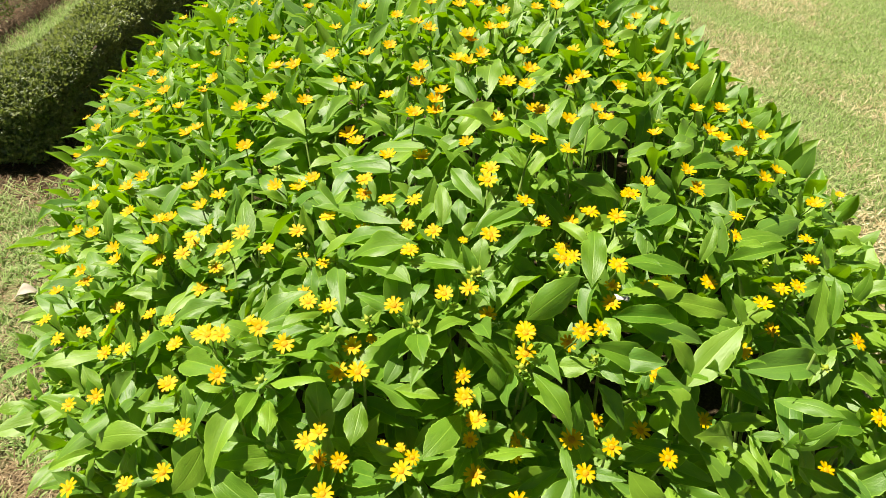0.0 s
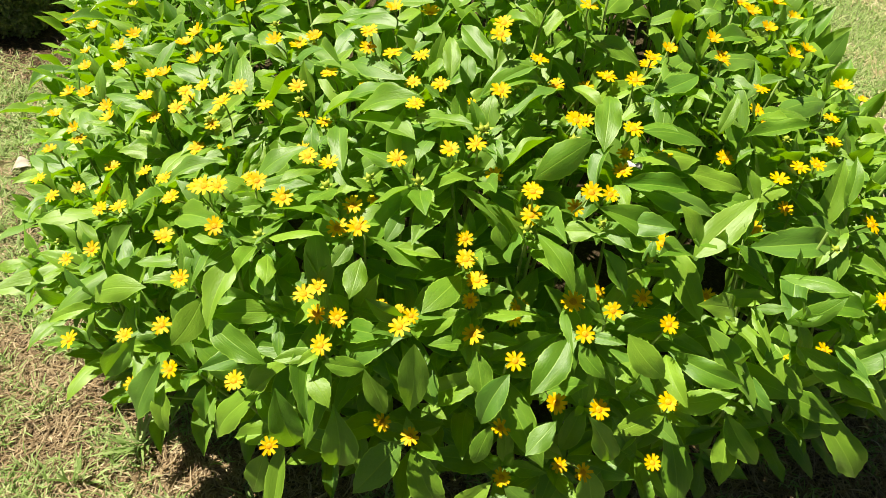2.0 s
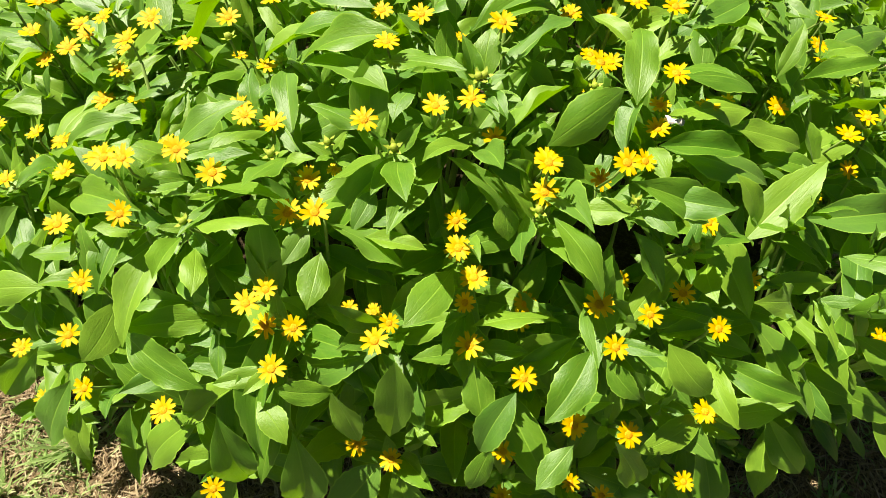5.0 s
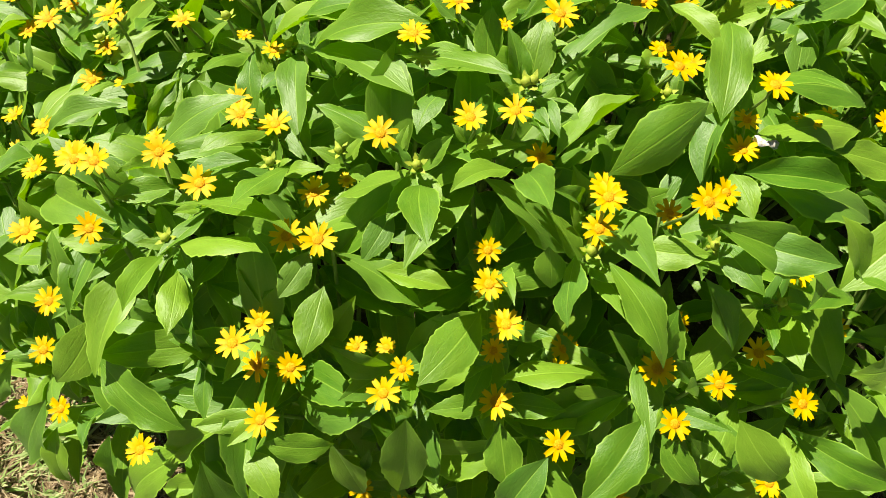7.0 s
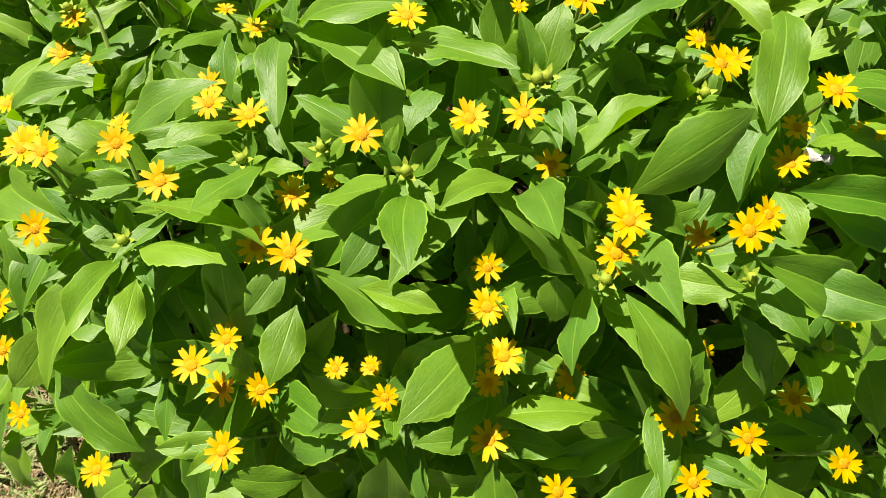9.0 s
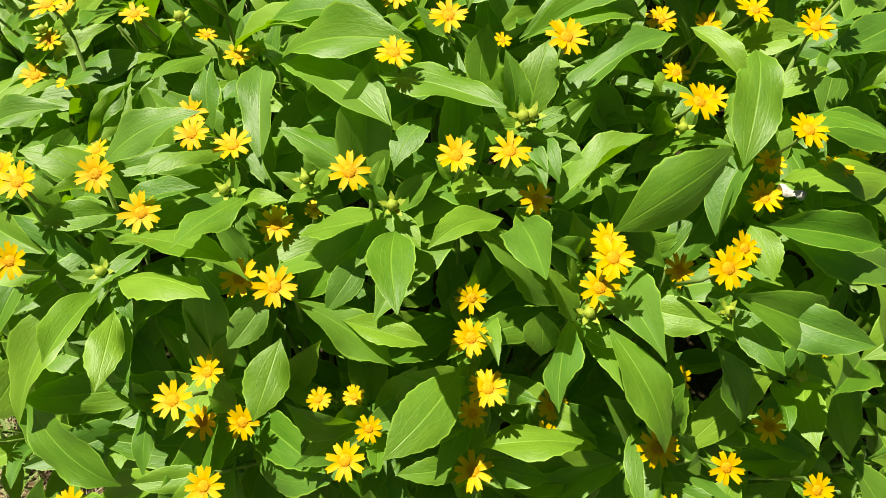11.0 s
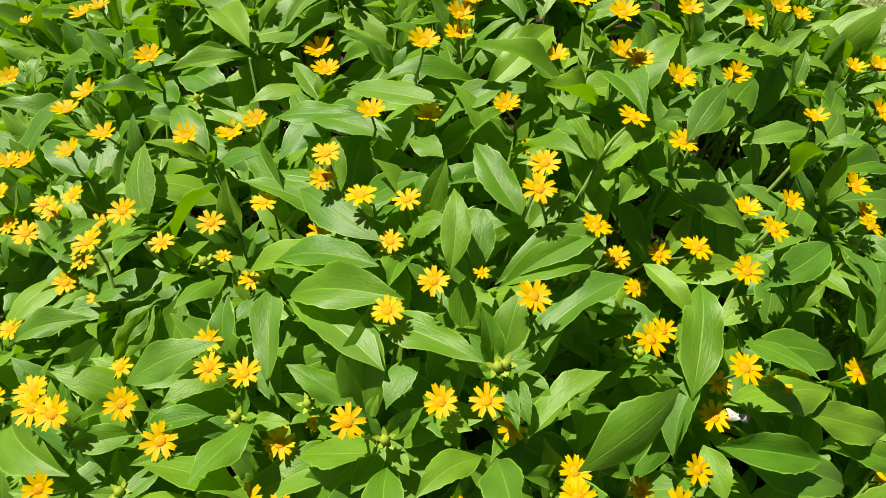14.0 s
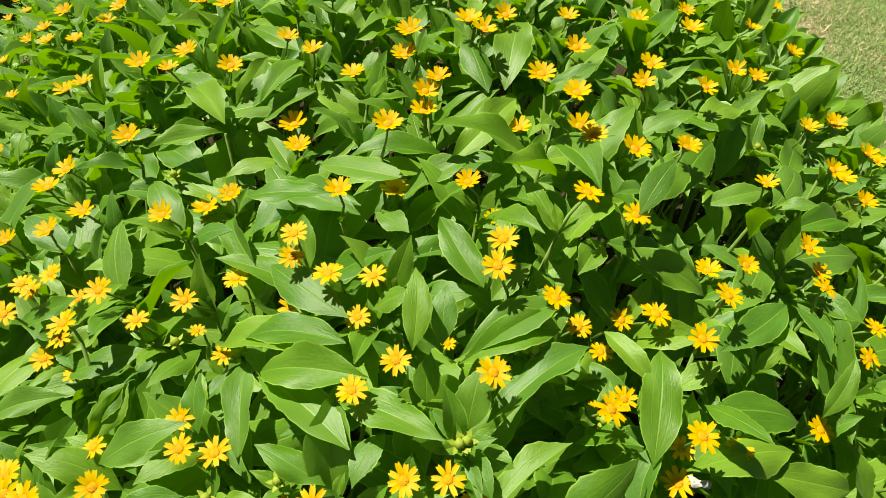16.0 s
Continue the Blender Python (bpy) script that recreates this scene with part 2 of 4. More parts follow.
def leaf_shape(rng, rows=24, teeth=True):
    """A shallowly toothed, broad blade, 1 long and 1 wide at most, its base at the origin and its tip at (0, 1, 0)."""
    fold, arch, twist = rng.uniform(0.02, 0.42), rng.uniform(0.01, 0.15), rng.uniform(-0.22, 0.22)
    wave, phase, bend = rng.uniform(0.012, 0.05), rng.uniform(0, 6.3), rng.uniform(-0.10, 0.10)
    peak, blunt = rng.uniform(0.43, 0.54), rng.uniform(0.80, 1.02)
    uneven, roll = rng.uniform(0.88, 1.0), rng.uniform(0.0, 0.50)
    cols = (-1.0, -0.72, -0.38, -0.05, 0.05, 0.38, 0.72, 1.0) if teeth else (-1.0, -0.5, 0.0, 0.5, 1.0)
    n = len(cols)
    verts, faces, uvs = [], [], []
    notch = [rng.uniform(0.95, 1.02) for _ in range(2 * rows + 2)]
    for i in range(rows + 1):
        s = i / rows
        q = s ** (math.log(0.5) / math.log(peak))
        w = max(0.016, math.sin(math.pi * q) ** blunt * 0.5 * (1 - 0.50 * math.exp(-s / 0.10)) * (1 - 0.30 * math.exp((s - 1) / 0.07)))
        for j, u in enumerate(cols):
            edge = (uneven if u < 0 else 1.0)
            step = 0.0
            if teeth and abs(u) == 1 and 0.28 < s < 0.94:
                k = (i + (u > 0)) % 3
                edge *= (1.016, 0.997, 0.968)[k] * (0.5 + 0.5 * notch[2 * i + (u > 0)])
                step = (0.010, 0.002, -0.002)[k]
            x = u * w * edge
            ripple = wave * math.sin(s * 11 + phase + 1.3 * u) * u * u * (w / 0.5)
            z = 4 * arch * s * (1 - s) * (0.7 + 0.6 * s) + fold * abs(x) - roll * x * x + ripple + twist * x * (s - 0.3)
            verts.append((x + bend * math.sin(math.pi * s), s + step, z))
            uvs.append((0.5 + 0.5 * u, s))
    for i in range(rows):
        for j in range(n - 1):
            a = i * n + j
            faces.append((a, a + 1, a + n + 1, a + n))
    return verts, faces, uvs


rng = random.Random(7)
LEAF_MESHES = [mesh("leaf", *leaf_shape(rng)) for _ in range(28)]
LEAF_SIMPLE = [leaf_shape(rng, 7, False) for _ in range(8)]


def blade_pose(base, tip, width, normal):
    """The pose and scale that lays a leaf from base to tip with its upper side towards normal."""
    y = tip - base
    length = y.length
    y.normalize()
    x = y.cross(normal)
    if x.length < 0.05:
        x = y.orthogonal()
    x.normalize()
    z = x.cross(y)
    m = Matrix((x, y, z)).transposed().to_4x4()
    m.translation = base
    return m @ Matrix.Diagonal((width, length, length, 1))


def petal_shape(rng, raised=0.0):
    """A strap-shaped ray petal with a notched tip, lying along +y from the rim of the centre."""
    n, verts, faces = 5, [], []
    lift, cup, droop = raised + rng.uniform(0.05, 0.40), rng.uniform(0.1, 0.5), rng.uniform(-0.45, 0.1)
    for i in range(n + 1):
        s = i / n
        w = 0.00192 * (0.5 + 0.72 * math.sin(math.pi * min(1, s * 0.72 + 0.12)))
        for u in (-1, 0, 1):
            y = 0.0032 + 0.0098 * s - (0.0011 if u == 0 and i == n else 0)
            z = 0.0009 + 0.0098 * (lift * s + droop * s * s * 0.5) + cup * abs(u) * w * 0.6
            verts.append((u * w, y, z))
    for i in range(n):
        for j in (0, 1):
            a = i * 3 + j
            faces.append((a, a + 1, a + 4, a + 3))
    return verts, faces


def disc_shape():
    """The domed, knobbly centre of a flower."""
    verts, faces = [(0, 0, 0.0022)], []
    rings = ((0.0014, 0.0021), (0.0028, 0.0018), (0.0040, 0.0012), (0.0041, 0.0))
    for r, (rad, z) in enumerate(rings):
        for k in range(12):
            a = 2 * math.pi * (k + 0.5 * (r % 2)) / 12
            bump = 0.0003 * (1 if (k + r) % 2 else -1) if r < 3 else 0
            verts.append((rad * math.cos(a), rad * math.sin(a), z + bump))
    for k in range(12):
        faces.append((0, 1 + k, 1 + (k + 1) % 12))
    for r in range(3):
        for k in range(12):
            a, b = 1 + r * 12, 13 + r * 12
            faces.append((a + k, b + k, b + (k + 1) % 12, a + (k + 1) % 12))
    return verts, faces


def calyx_shape():
    """The green cup below the petals."""
    verts, faces = [], []
    for r, z in ((0.0010, -0.0042), (0.0032, -0.0026), (0.0044, 0.0002), (0.0050, 0.0010)):
        for k in range(10):
            a = 2 * math.pi * k / 10
            q = r * (1.0 if r < 0.0045 or k % 2 else 0.78)
            verts.append((q * math.cos(a), q * math.sin(a), z))
    for r in range(3):
        for k in range(10):
            faces.append((r * 10 + k, r * 10 + (k + 1) % 10, r * 10 + 10 + (k + 1) % 10, r * 10 + 10 + k))
    return verts, faces


def bud_shape():
    """A closed green flower bud with a hint of yellow scales."""
    verts, faces = [(0, 0, 0.0052)], []
    for r, z in ((0.0022, 0.0046), (0.0040, 0.0028), (0.0044, 0.0006), (0.0030, -0.0018), (0.0010, -0.0030)):
        for k in range(10):
            a = 2 * math.pi * k / 10
            q = r * (1.12 if k % 2 else 0.92)
            verts.append((q * math.cos(a), q * math.sin(a), z))
    for k in range(10):
        faces.append((0, 1 + k, 1 + (k + 1) % 10))
    for r in range(4):
        for k in range(10):
            a, b = 1 + r * 10, 11 + r * 10
            faces.append((a + k, b + k, b + (k + 1) % 10, a + (k + 1) % 10))
    # five pointed bracts spread below it
    for k in range(5):
        a, o = 2 * math.pi * (k + 0.3) / 5, len(verts)
        for along, half, z in ((0.002, 0.0012, -0.0016), (0.0062, 0.0023, -0.0004), (0.0105, 0.0003, 0.0014)):
            for u in (-1, 1):
                verts.append((along * math.cos(a) - u * half * math.sin(a), along * math.sin(a) + u * half * math.cos(a), z))
        faces += [(o, o + 1, o + 3, o + 2), (o + 2, o + 3, o + 5, o + 4)]
    return [(x * 0.8, y * 0.8, z * 0.8) for x, y, z in verts], faces


BUD_MESH = mesh("bud", *bud_shape())
PETAL_SHAPES = [petal_shape(rng) for _ in range(8)]
PETAL_MESHES = [mesh("petal", *p) for p in PETAL_SHAPES]
DISC_MESH = mesh("flower", *disc_shape())
CALYX_MESH = mesh("calyx", *calyx_shape())


def ray_of_petals(rng, count):
    """All petals of one far flower in one mesh."""
    verts, faces = [], []
    for k in range(count):
        v, f = petal_shape(rng, 0.35)
        m = Matrix.Rotation(2 * math.pi * k / count + rng.uniform(-0.1, 0.1), 3, 'Z') @ Matrix.Diagonal((1.02, rng.uniform(0.9, 1.08), 1))
        o = len(verts)
        verts += [m @ Vector(p) for p in v]
        faces += [tuple(o + i for i in q) for q in f]
    return verts, faces


RAY_MESHES = [mesh("petals", *ray_of_petals(rng, c)) for c in (9, 9, 10, 10, 11)]

# ---- ground ----
gx = np.concatenate([np.linspace(-300, -6, 8), np.linspace(-4, 3, 57), np.linspace(6, 300, 8)])
gy = np.concatenate([np.linspace(-300, -4, 8), np.linspace(-1.5, 6, 61), np.linspace(9, 400, 8)])
gv, gf = [], []
for y in gy:
    for x in gx:
        near = max(0.0, 1 - max(abs(x + 0.5) / 4, abs(y - 2) / 4))
        gv.append((x, y, 0.02 * near * (noise.noise((x * 1.7, y * 1.7, 3)) + 0.4 * noise.noise((x * 6, y * 6, 5))) - 0.004))
for j in range(len(gy) - 1):
    for i in range(len(gx) - 1):
        a = j * len(gx) + i
        gf.append((a, a + 1, a + 1 + len(gx), a + len(gx)))
ground = link("ground", mesh("ground", gv, gf), EARTH)
tagged(ground, "brown earth with worn green and straw-dry turf", "ground", kind="structure")


# ---- the flower bed ----
def canopy(x, y):
    """Height of the bed's top, in metres: a broad dome, steep in front, wider on the far left."""
    spread = 0.63 if x > 0.08 else float(np.interp(y, (0.45, 0.75, 1.0, 1.27, 1.83), (0.75, 0.57, 0.50, 0.42, 0.33)))
    across = 0.70 - spread * (x - 0.08) ** 2
    rise = 1 - math.exp(-max(y - 0.25 - 0.15 * (x - 0.1) ** 2, 0.003) / 0.11)
    return max(0.06, across * rise * (1 + 0.03 * max(0, min(1, (y - 0.8) / 0.3))))


def left_edge(y):
    return -0.71 - 0.30 * (min(y, 2.0) - 0.74)


def front_edge(x):
    return 0.375 + 0.42 * (x - 0.1) ** 2


def outward(x, y):
    """Upward normal of the canopy."""
    e = 0.02
    return Vector(((canopy(x - e, y) - canopy(x + e, y)) / (2 * e), (canopy(x, y - e) - canopy(x, y + e)) / (2 * e), 1)).normalized()


BACK = 2.35
BASES = []
for row in range(8):
    for col in range(7):
        y = 0.53 + 0.25 * row + rng.uniform(-0.05, 0.05)
        x = left_edge(y) + 0.12 + (0.66 - left_edge(y) - 0.12) * col / 6 + rng.uniform(-0.04, 0.04)
        BASES.append((x, max(y, front_edge(x) + 0.06)))
PLANTS = []
for x, y in BASES:
    ob = new("flowering_plant")
    ob.location = (x, y, -0.01)
    tagged(ob, "bushy green bedding plant with yellow daisy flowers", "flowering plant", "plants of the flower bed")
    PLANTS.append(ob)
NODES = [[] for _ in PLANTS]
MIDS = []
HEADS = []
OPEN = []


def owner(p):
    return min(range(len(BASES)), key=lambda i: (BASES[i][0] - p[0]) ** 2 + (BASES[i][1] - p[1]) ** 2)


def put(name, me, material, parent, m):
    """Links a part with its pose given in the world."""
    ob = link(name, me, material, parent) if not me.materials else new(name, me)
    ob.parent = parent
    ob.matrix_parent_inverse = Matrix.Translation(parent.location).inverted()
    ob.matrix_basis = m
    return ob


def sub(name, me, material, parent, m):
    """Links a sub-part with its pose given in its part's own space."""
    ob = link(name, me, material, parent) if not me.materials else new(name, me)
    ob.parent = parent
    ob.matrix_basis = m
    return ob


def leaf(i, base, tip, width, normal):
    put("leaf", rng.choice(LEAF_MESHES), LEAF, PLANTS[i], blade_pose(base, tip, width, normal))


def stem(i, points, radii, name="flower_stalk"):
    put(name, mesh(name, *tube(points, radii)), STALK, PLANTS[i], Matrix())


def bloom(x, y, z, size=1.0):
    """A yellow daisy at a place in centimetres, on its stalk above a node of its plant."""
    p = Vector((x, y, z)) / 100
    i = owner(p)
    n = outward(p.x, p.y)
    face = (Vector((0.0, -0.16, 1)) + n * 0.35 + Vector((rng.uniform(-0.25, 0.25), rng.uniform(-0.25, 0.25), 0))).normalized()
    size *= rng.uniform(0.82, 1.02) * (1.15 if p.y > 0.80 else 1.0)
    m = Matrix.Translation(p) @ face.to_track_quat('Z', 'Y').to_matrix().to_4x4() @ Matrix.Rotation(rng.uniform(0, 6.3), 4, 'Z') @ Matrix.Diagonal((size, size, size, 1))
    HEADS.append(p)
    head = put("flower", DISC_MESH, DISC, PLANTS[i], m)
    if p.y < 0.72:
        count = rng.choice((9, 9, 10, 10, 11))
        for k in range(count):
            a = 2 * math.pi * k / count + rng.uniform(-0.09, 0.09)
            s = rng.uniform(0.9, 1.08)
            sub("petal", rng.choice(PETAL_MESHES), PETAL, head, Matrix.Rotation(a, 4, 'Z') @ Matrix.Diagonal((0.94, s, 1, 1)))
    else:
        sub("petals", rng.choice(RAY_MESHES), PETAL, head, Matrix())
    sub("calyx", CALYX_MESH, CALYX, head, Matrix())
    node = p - face * rng.uniform(0.014, 0.030) - n * 0.006 + Vector((rng.uniform(-0.012, 0.012), rng.uniform(-0.006, 0.014), -0.008))
    mid = (p + node) / 2 + Vector((rng.uniform(-0.004, 0.004), rng.uniform(-0.004, 0.004), 0))
    stem(i, (p - face * 0.003, mid, node), (0.0011, 0.0011, 0.0014))
    NODES[i].append((node, True))


def blade(x, y, z, tx, ty, tz, ratio=0.0, roll=None):
    """A large leaf from its base to its tip, in centimetres, with its breadth and its turn about its own length."""
    b, t = Vector((x, y, z)) / 100, Vector((tx, ty, tz)) / 100
    mid = (b + t) / 2
    i = owner(b)
    if roll is None:
        n = (outward(mid.x, mid.y) + Vector((0, -0.25, 0.8)) + Vector((rng.uniform(-0.2, 0.2), rng.uniform(-0.2, 0.2), 0))).normalized()
    else:
        n = Matrix.Rotation(radians(roll), 3, t - b) @ Vector((0, 0, 1))
    width = max(0.022, (t - b).length * (ratio or (0.43 if b.y < 0.41 else 0.36)))
    leaf(i, b, t, width, n)
    MIDS.append((mid, (t - b).length))
    OPEN.extend((b.lerp(t, q), 0.30 * width) for q in (0.3, 0.5, 0.7, 0.88))
    NODES[i].append((b - Vector((0, -0.003, 0.004)), False))


# flower heads: where each one sits, in centimetres
bloom(-19.1, 30.2, 36.8)
bloom(17.8, 31.1, 31.2)
bloom(26.2, 32.2, 32.1)
bloom(17.5, 32.8, 43.1)
bloom(8.6, 32.9, 24.8)
bloom(15.7, 33.5, 27.7)
bloom(7.4, 33.7, 36.5)
bloom(13.2, 34.2, 41.8)
bloom(-3.4, 34.5, 32.0)
bloom(-23.4, 35.5, 41.7)
bloom(-13.0, 36.4, 48.0)
bloom(8.2, 36.6, 46.2)
bloom(15.0, 36.9, 51.2)
bloom(27.5, 37.1, 38.1)
bloom(-4.6, 38.5, 49.1)
bloom(3.5, 39.0, 47.5)
bloom(24.5, 39.2, 50.4)
bloom(18.2, 39.6, 51.9)
bloom(13.9, 40.2, 52.4)
bloom(-15.0, 40.3, 51.8)
bloom(3.7, 42.9, 52.2)
bloom(-14.1, 42.9, 50.0)
bloom(-42.7, 43.1, 27.5)
bloom(22.6, 43.1, 49.9)
bloom(-39.9, 43.2, 38.8)
bloom(-34.9, 43.7, 40.5)
bloom(-30.1, 43.8, 49.5)
bloom(9.1, 44.4, 45.9)
bloom(-49.6, 45.3, 34.4)
bloom(44.3, 45.5, 37.1)
bloom(-9.5, 46.0, 56.7)
bloom(50.2, 46.2, 37.1)
bloom(2.5, 46.3, 51.9)
bloom(-25.5, 46.5, 55.5)
bloom(-12.0, 47.0, 55.4)
bloom(15.0, 47.2, 61.8)
bloom(9.2, 47.4, 58.1)
bloom(24.6, 47.9, 54.1)
bloom(-33.0, 48.6, 51.4)
bloom(33.1, 48.7, 44.3)
bloom(2.3, 48.8, 52.7)
bloom(14.4, 49.6, 57.5)
bloom(-5.4, 49.7, 63.3)
bloom(-18.4, 49.9, 57.0)
bloom(56.7, 50.0, 43.0)
bloom(-25.8, 50.7, 57.7)
bloom(-44.5, 51.0, 46.1)
bloom(18.4, 51.2, 58.2)
bloom(-27.6, 51.2, 57.2)
bloom(51.1, 51.5, 41.8)
bloom(2.9, 51.6, 64.1)
bloom(0.1, 51.7, 63.2)
bloom(-21.7, 52.0, 57.6)
bloom(5.3, 52.3, 59.4)
bloom(-51.1, 53.7, 41.0)
bloom(-16.0, 54.4, 59.5)
bloom(-13.9, 54.9, 58.2)
bloom(38.7, 55.2, 50.0)
bloom(20.4, 55.3, 58.3)
bloom(20.6, 56.4, 63.5)
bloom(-24.6, 56.4, 54.3)
bloom(-3.9, 56.5, 65.6)
bloom(55.0, 57.3, 49.6)
bloom(-17.3, 57.4, 58.1)
bloom(43.1, 57.6, 51.5)
bloom(21.0, 57.8, 59.0)
bloom(40.7, 57.8, 55.9)
bloom(5.5, 58.1, 66.7)
bloom(-1.1, 58.1, 67.2)
bloom(14.5, 58.2, 63.1)
bloom(-46.4, 58.3, 46.3)
bloom(25.8, 58.3, 58.7)
bloom(-44.4, 59.1, 46.0)
bloom(16.0, 59.8, 62.1)
bloom(-41.1, 60.4, 47.0)
bloom(46.7, 61.3, 55.8)
bloom(-50.6, 61.6, 46.9)
bloom(-38.1, 61.7, 49.2)
bloom(-40.5, 62.0, 50.0)
bloom(45.3, 62.1, 54.7)
bloom(35.5, 62.5, 55.4)
bloom(-29.1, 63.1, 54.0)
bloom(21.6, 63.4, 65.5)
bloom(-48.8, 63.9, 44.8)
bloom(-4.6, 64.1, 63.8)
bloom(-57.1, 64.2, 42.9)
bloom(10.3, 65.2, 66.7)
bloom(12.8, 65.2, 63.5)
bloom(5.5, 65.2, 69.7)
bloom(-31.2, 65.5, 55.4)
bloom(-23.8, 65.9, 58.5)
bloom(-7.1, 66.0, 66.4)
bloom(-34.5, 66.0, 51.1)
bloom(-19.3, 66.3, 61.2)
bloom(-10.6, 66.5, 61.3)
bloom(-3.7, 66.5, 66.0)
bloom(-48.1, 66.8, 46.6)
bloom(19.2, 66.8, 63.9)
bloom(24.2, 67.1, 66.5)
bloom(39.6, 67.5, 59.5)
bloom(-27.2, 67.6, 60.0)
bloom(-10.3, 67.7, 66.1)
bloom(17.1, 67.7, 61.7)
bloom(-15.5, 68.5, 62.0)
bloom(50.7, 69.0, 57.7)
bloom(52.9, 69.3, 53.7)
bloom(40.0, 69.4, 61.4)
bloom(-35.1, 69.4, 56.9)
bloom(-62.5, 69.8, 41.2)
bloom(-33.2, 70.3, 58.3)
bloom(16.1, 70.5, 71.1)
bloom(34.4, 70.8, 64.5)
bloom(-41.9, 71.1, 52.3)
bloom(43.6, 71.8, 55.2)
bloom(12.3, 71.8, 71.8)
bloom(-55.0, 72.0, 47.2)
bloom(-42.9, 72.8, 54.5)
bloom(-60.9, 73.0, 44.3)
bloom(-7.4, 73.3, 68.5)
bloom(-55.8, 73.3, 48.2)
bloom(35.3, 73.5, 63.5)
bloom(-23.6, 74.4, 62.9)
bloom(34.1, 74.8, 65.2)
bloom(-41.9, 74.9, 56.8)
bloom(26.8, 75.3, 60.8)
bloom(20.0, 75.4, 74.3)
bloom(-3.0, 76.0, 66.8)
bloom(6.1, 76.2, 64.2)
bloom(-47.2, 76.9, 56.9)
bloom(-51.8, 76.9, 49.8)
bloom(-3.8, 77.2, 72.8)
bloom(-33.1, 77.4, 59.5)
bloom(29.6, 78.4, 69.2)
bloom(13.5, 78.6, 72.5)
bloom(-21.6, 78.8, 60.0)
bloom(11.4, 79.7, 75.7)
bloom(-19.6, 80.6, 60.5)
bloom(18.0, 80.6, 70.1)
bloom(58.3, 81.1, 55.4)
bloom(-39.2, 81.8, 58.1)
bloom(-13.0, 82.7, 65.5)
bloom(-29.9, 83.5, 64.3)
bloom(-1.2, 84.5, 69.5)
bloom(-38.4, 84.6, 58.4)
bloom(-59.5, 84.9, 46.9)
bloom(52.9, 84.9, 59.1)
bloom(8.1, 85.3, 68.0)
bloom(19.0, 87.0, 73.2)
bloom(9.5, 87.3, 72.9)
bloom(41.4, 87.3, 65.0)
bloom(-0.1, 87.5, 71.4)
bloom(47.4, 87.9, 60.8)
bloom(-64.9, 88.5, 44.5)
bloom(-15.0, 89.2, 63.4)
bloom(44.9, 89.9, 62.3)
bloom(-8.6, 90.2, 69.5)
bloom(-51.4, 91.2, 54.2)
bloom(-3.9, 93.9, 69.9)
bloom(-29.7, 94.9, 65.3)
bloom(-64.2, 95.0, 45.8)
bloom(-3.5, 95.6, 71.9)
bloom(4.1, 95.9, 72.6)
bloom(22.4, 96.3, 70.2)
bloom(-14.0, 96.5, 68.2)
bloom(14.2, 96.8, 71.1)
bloom(51.8, 97.1, 60.8)
bloom(-34.3, 97.7, 63.9)
bloom(-45.0, 98.5, 58.8)
bloom(-17.3, 98.9, 68.1)
bloom(2.6, 99.8, 71.6)
bloom(-29.6, 100.1, 64.6)
bloom(6.6, 101.4, 71.8)
bloom(13.7, 102.6, 71.7)
bloom(-12.9, 103.2, 71.2)
bloom(35.0, 103.3, 66.8)
bloom(38.2, 104.0, 65.8)
bloom(-9.1, 104.8, 72.1)
bloom(60.0, 105.1, 54.7)
bloom(-57.8, 105.4, 52.2)
bloom(-19.3, 105.7, 70.0)
bloom(4.3, 106.0, 73.6)
bloom(22.7, 106.2, 70.7)
bloom(-26.3, 106.4, 67.9)
bloom(29.9, 108.1, 69.2)
bloom(8.2, 108.5, 73.9)
bloom(-30.0, 108.5, 66.8)
bloom(10.4, 108.7, 73.9)
bloom(-2.4, 109.4, 73.4)
bloom(-70.3, 111.8, 44.6)
bloom(30.3, 113.0, 69.3)
bloom(-4.7, 113.1, 73.2)
bloom(40.1, 114.1, 67.4)
bloom(47.8, 115.7, 63.8)
bloom(-45.4, 117.2, 60.8)
bloom(-53.9, 117.7, 54.8)
bloom(-8.6, 118.6, 72.8)
bloom(30.4, 118.6, 70.8)
bloom(-59.0, 118.8, 53.5)
bloom(-20.4, 119.3, 70.3)
bloom(22.1, 123.6, 72.7)
bloom(-71.4, 123.9, 46.1)
bloom(37.3, 124.3, 68.5)
bloom(-2.4, 124.5, 73.5)
bloom(-34.1, 124.8, 66.2)
bloom(-63.4, 125.5, 51.8)
bloom(-15.7, 127.2, 71.6)
bloom(-60.6, 127.8, 53.8)
bloom(-84.7, 130.7, 37.4)
bloom(-54.2, 131.7, 57.6)
bloom(-49.6, 132.7, 60.0)
bloom(-88.5, 133.0, 34.7)
bloom(41.9, 137.1, 66.6)
bloom(51.2, 138.2, 61.9)
bloom(-65.6, 138.2, 51.6)
bloom(-29.1, 138.4, 68.4)
bloom(-89.0, 144.9, 36.1)
bloom(58.4, 146.5, 57.6)
bloom(-77.6, 148.6, 45.0)
bloom(-73.5, 151.4, 48.0)
bloom(-51.4, 153.6, 60.3)
bloom(120.4, 158.5, 6.8)
bloom(-46.4, 159.4, 62.9)
bloom(-94.4, 159.5, 34.4)
bloom(53.5, 162.2, 60.7)
bloom(-77.0, 166.0, 47.5)
bloom(-105.4, 168.7, 27.3)
bloom(-99.9, 172.4, 32.4)
bloom(-95.6, 180.7, 37.2)
bloom(-91.0, 192.4, 40.8)
bloom(-81.5, 199.1, 46.8)
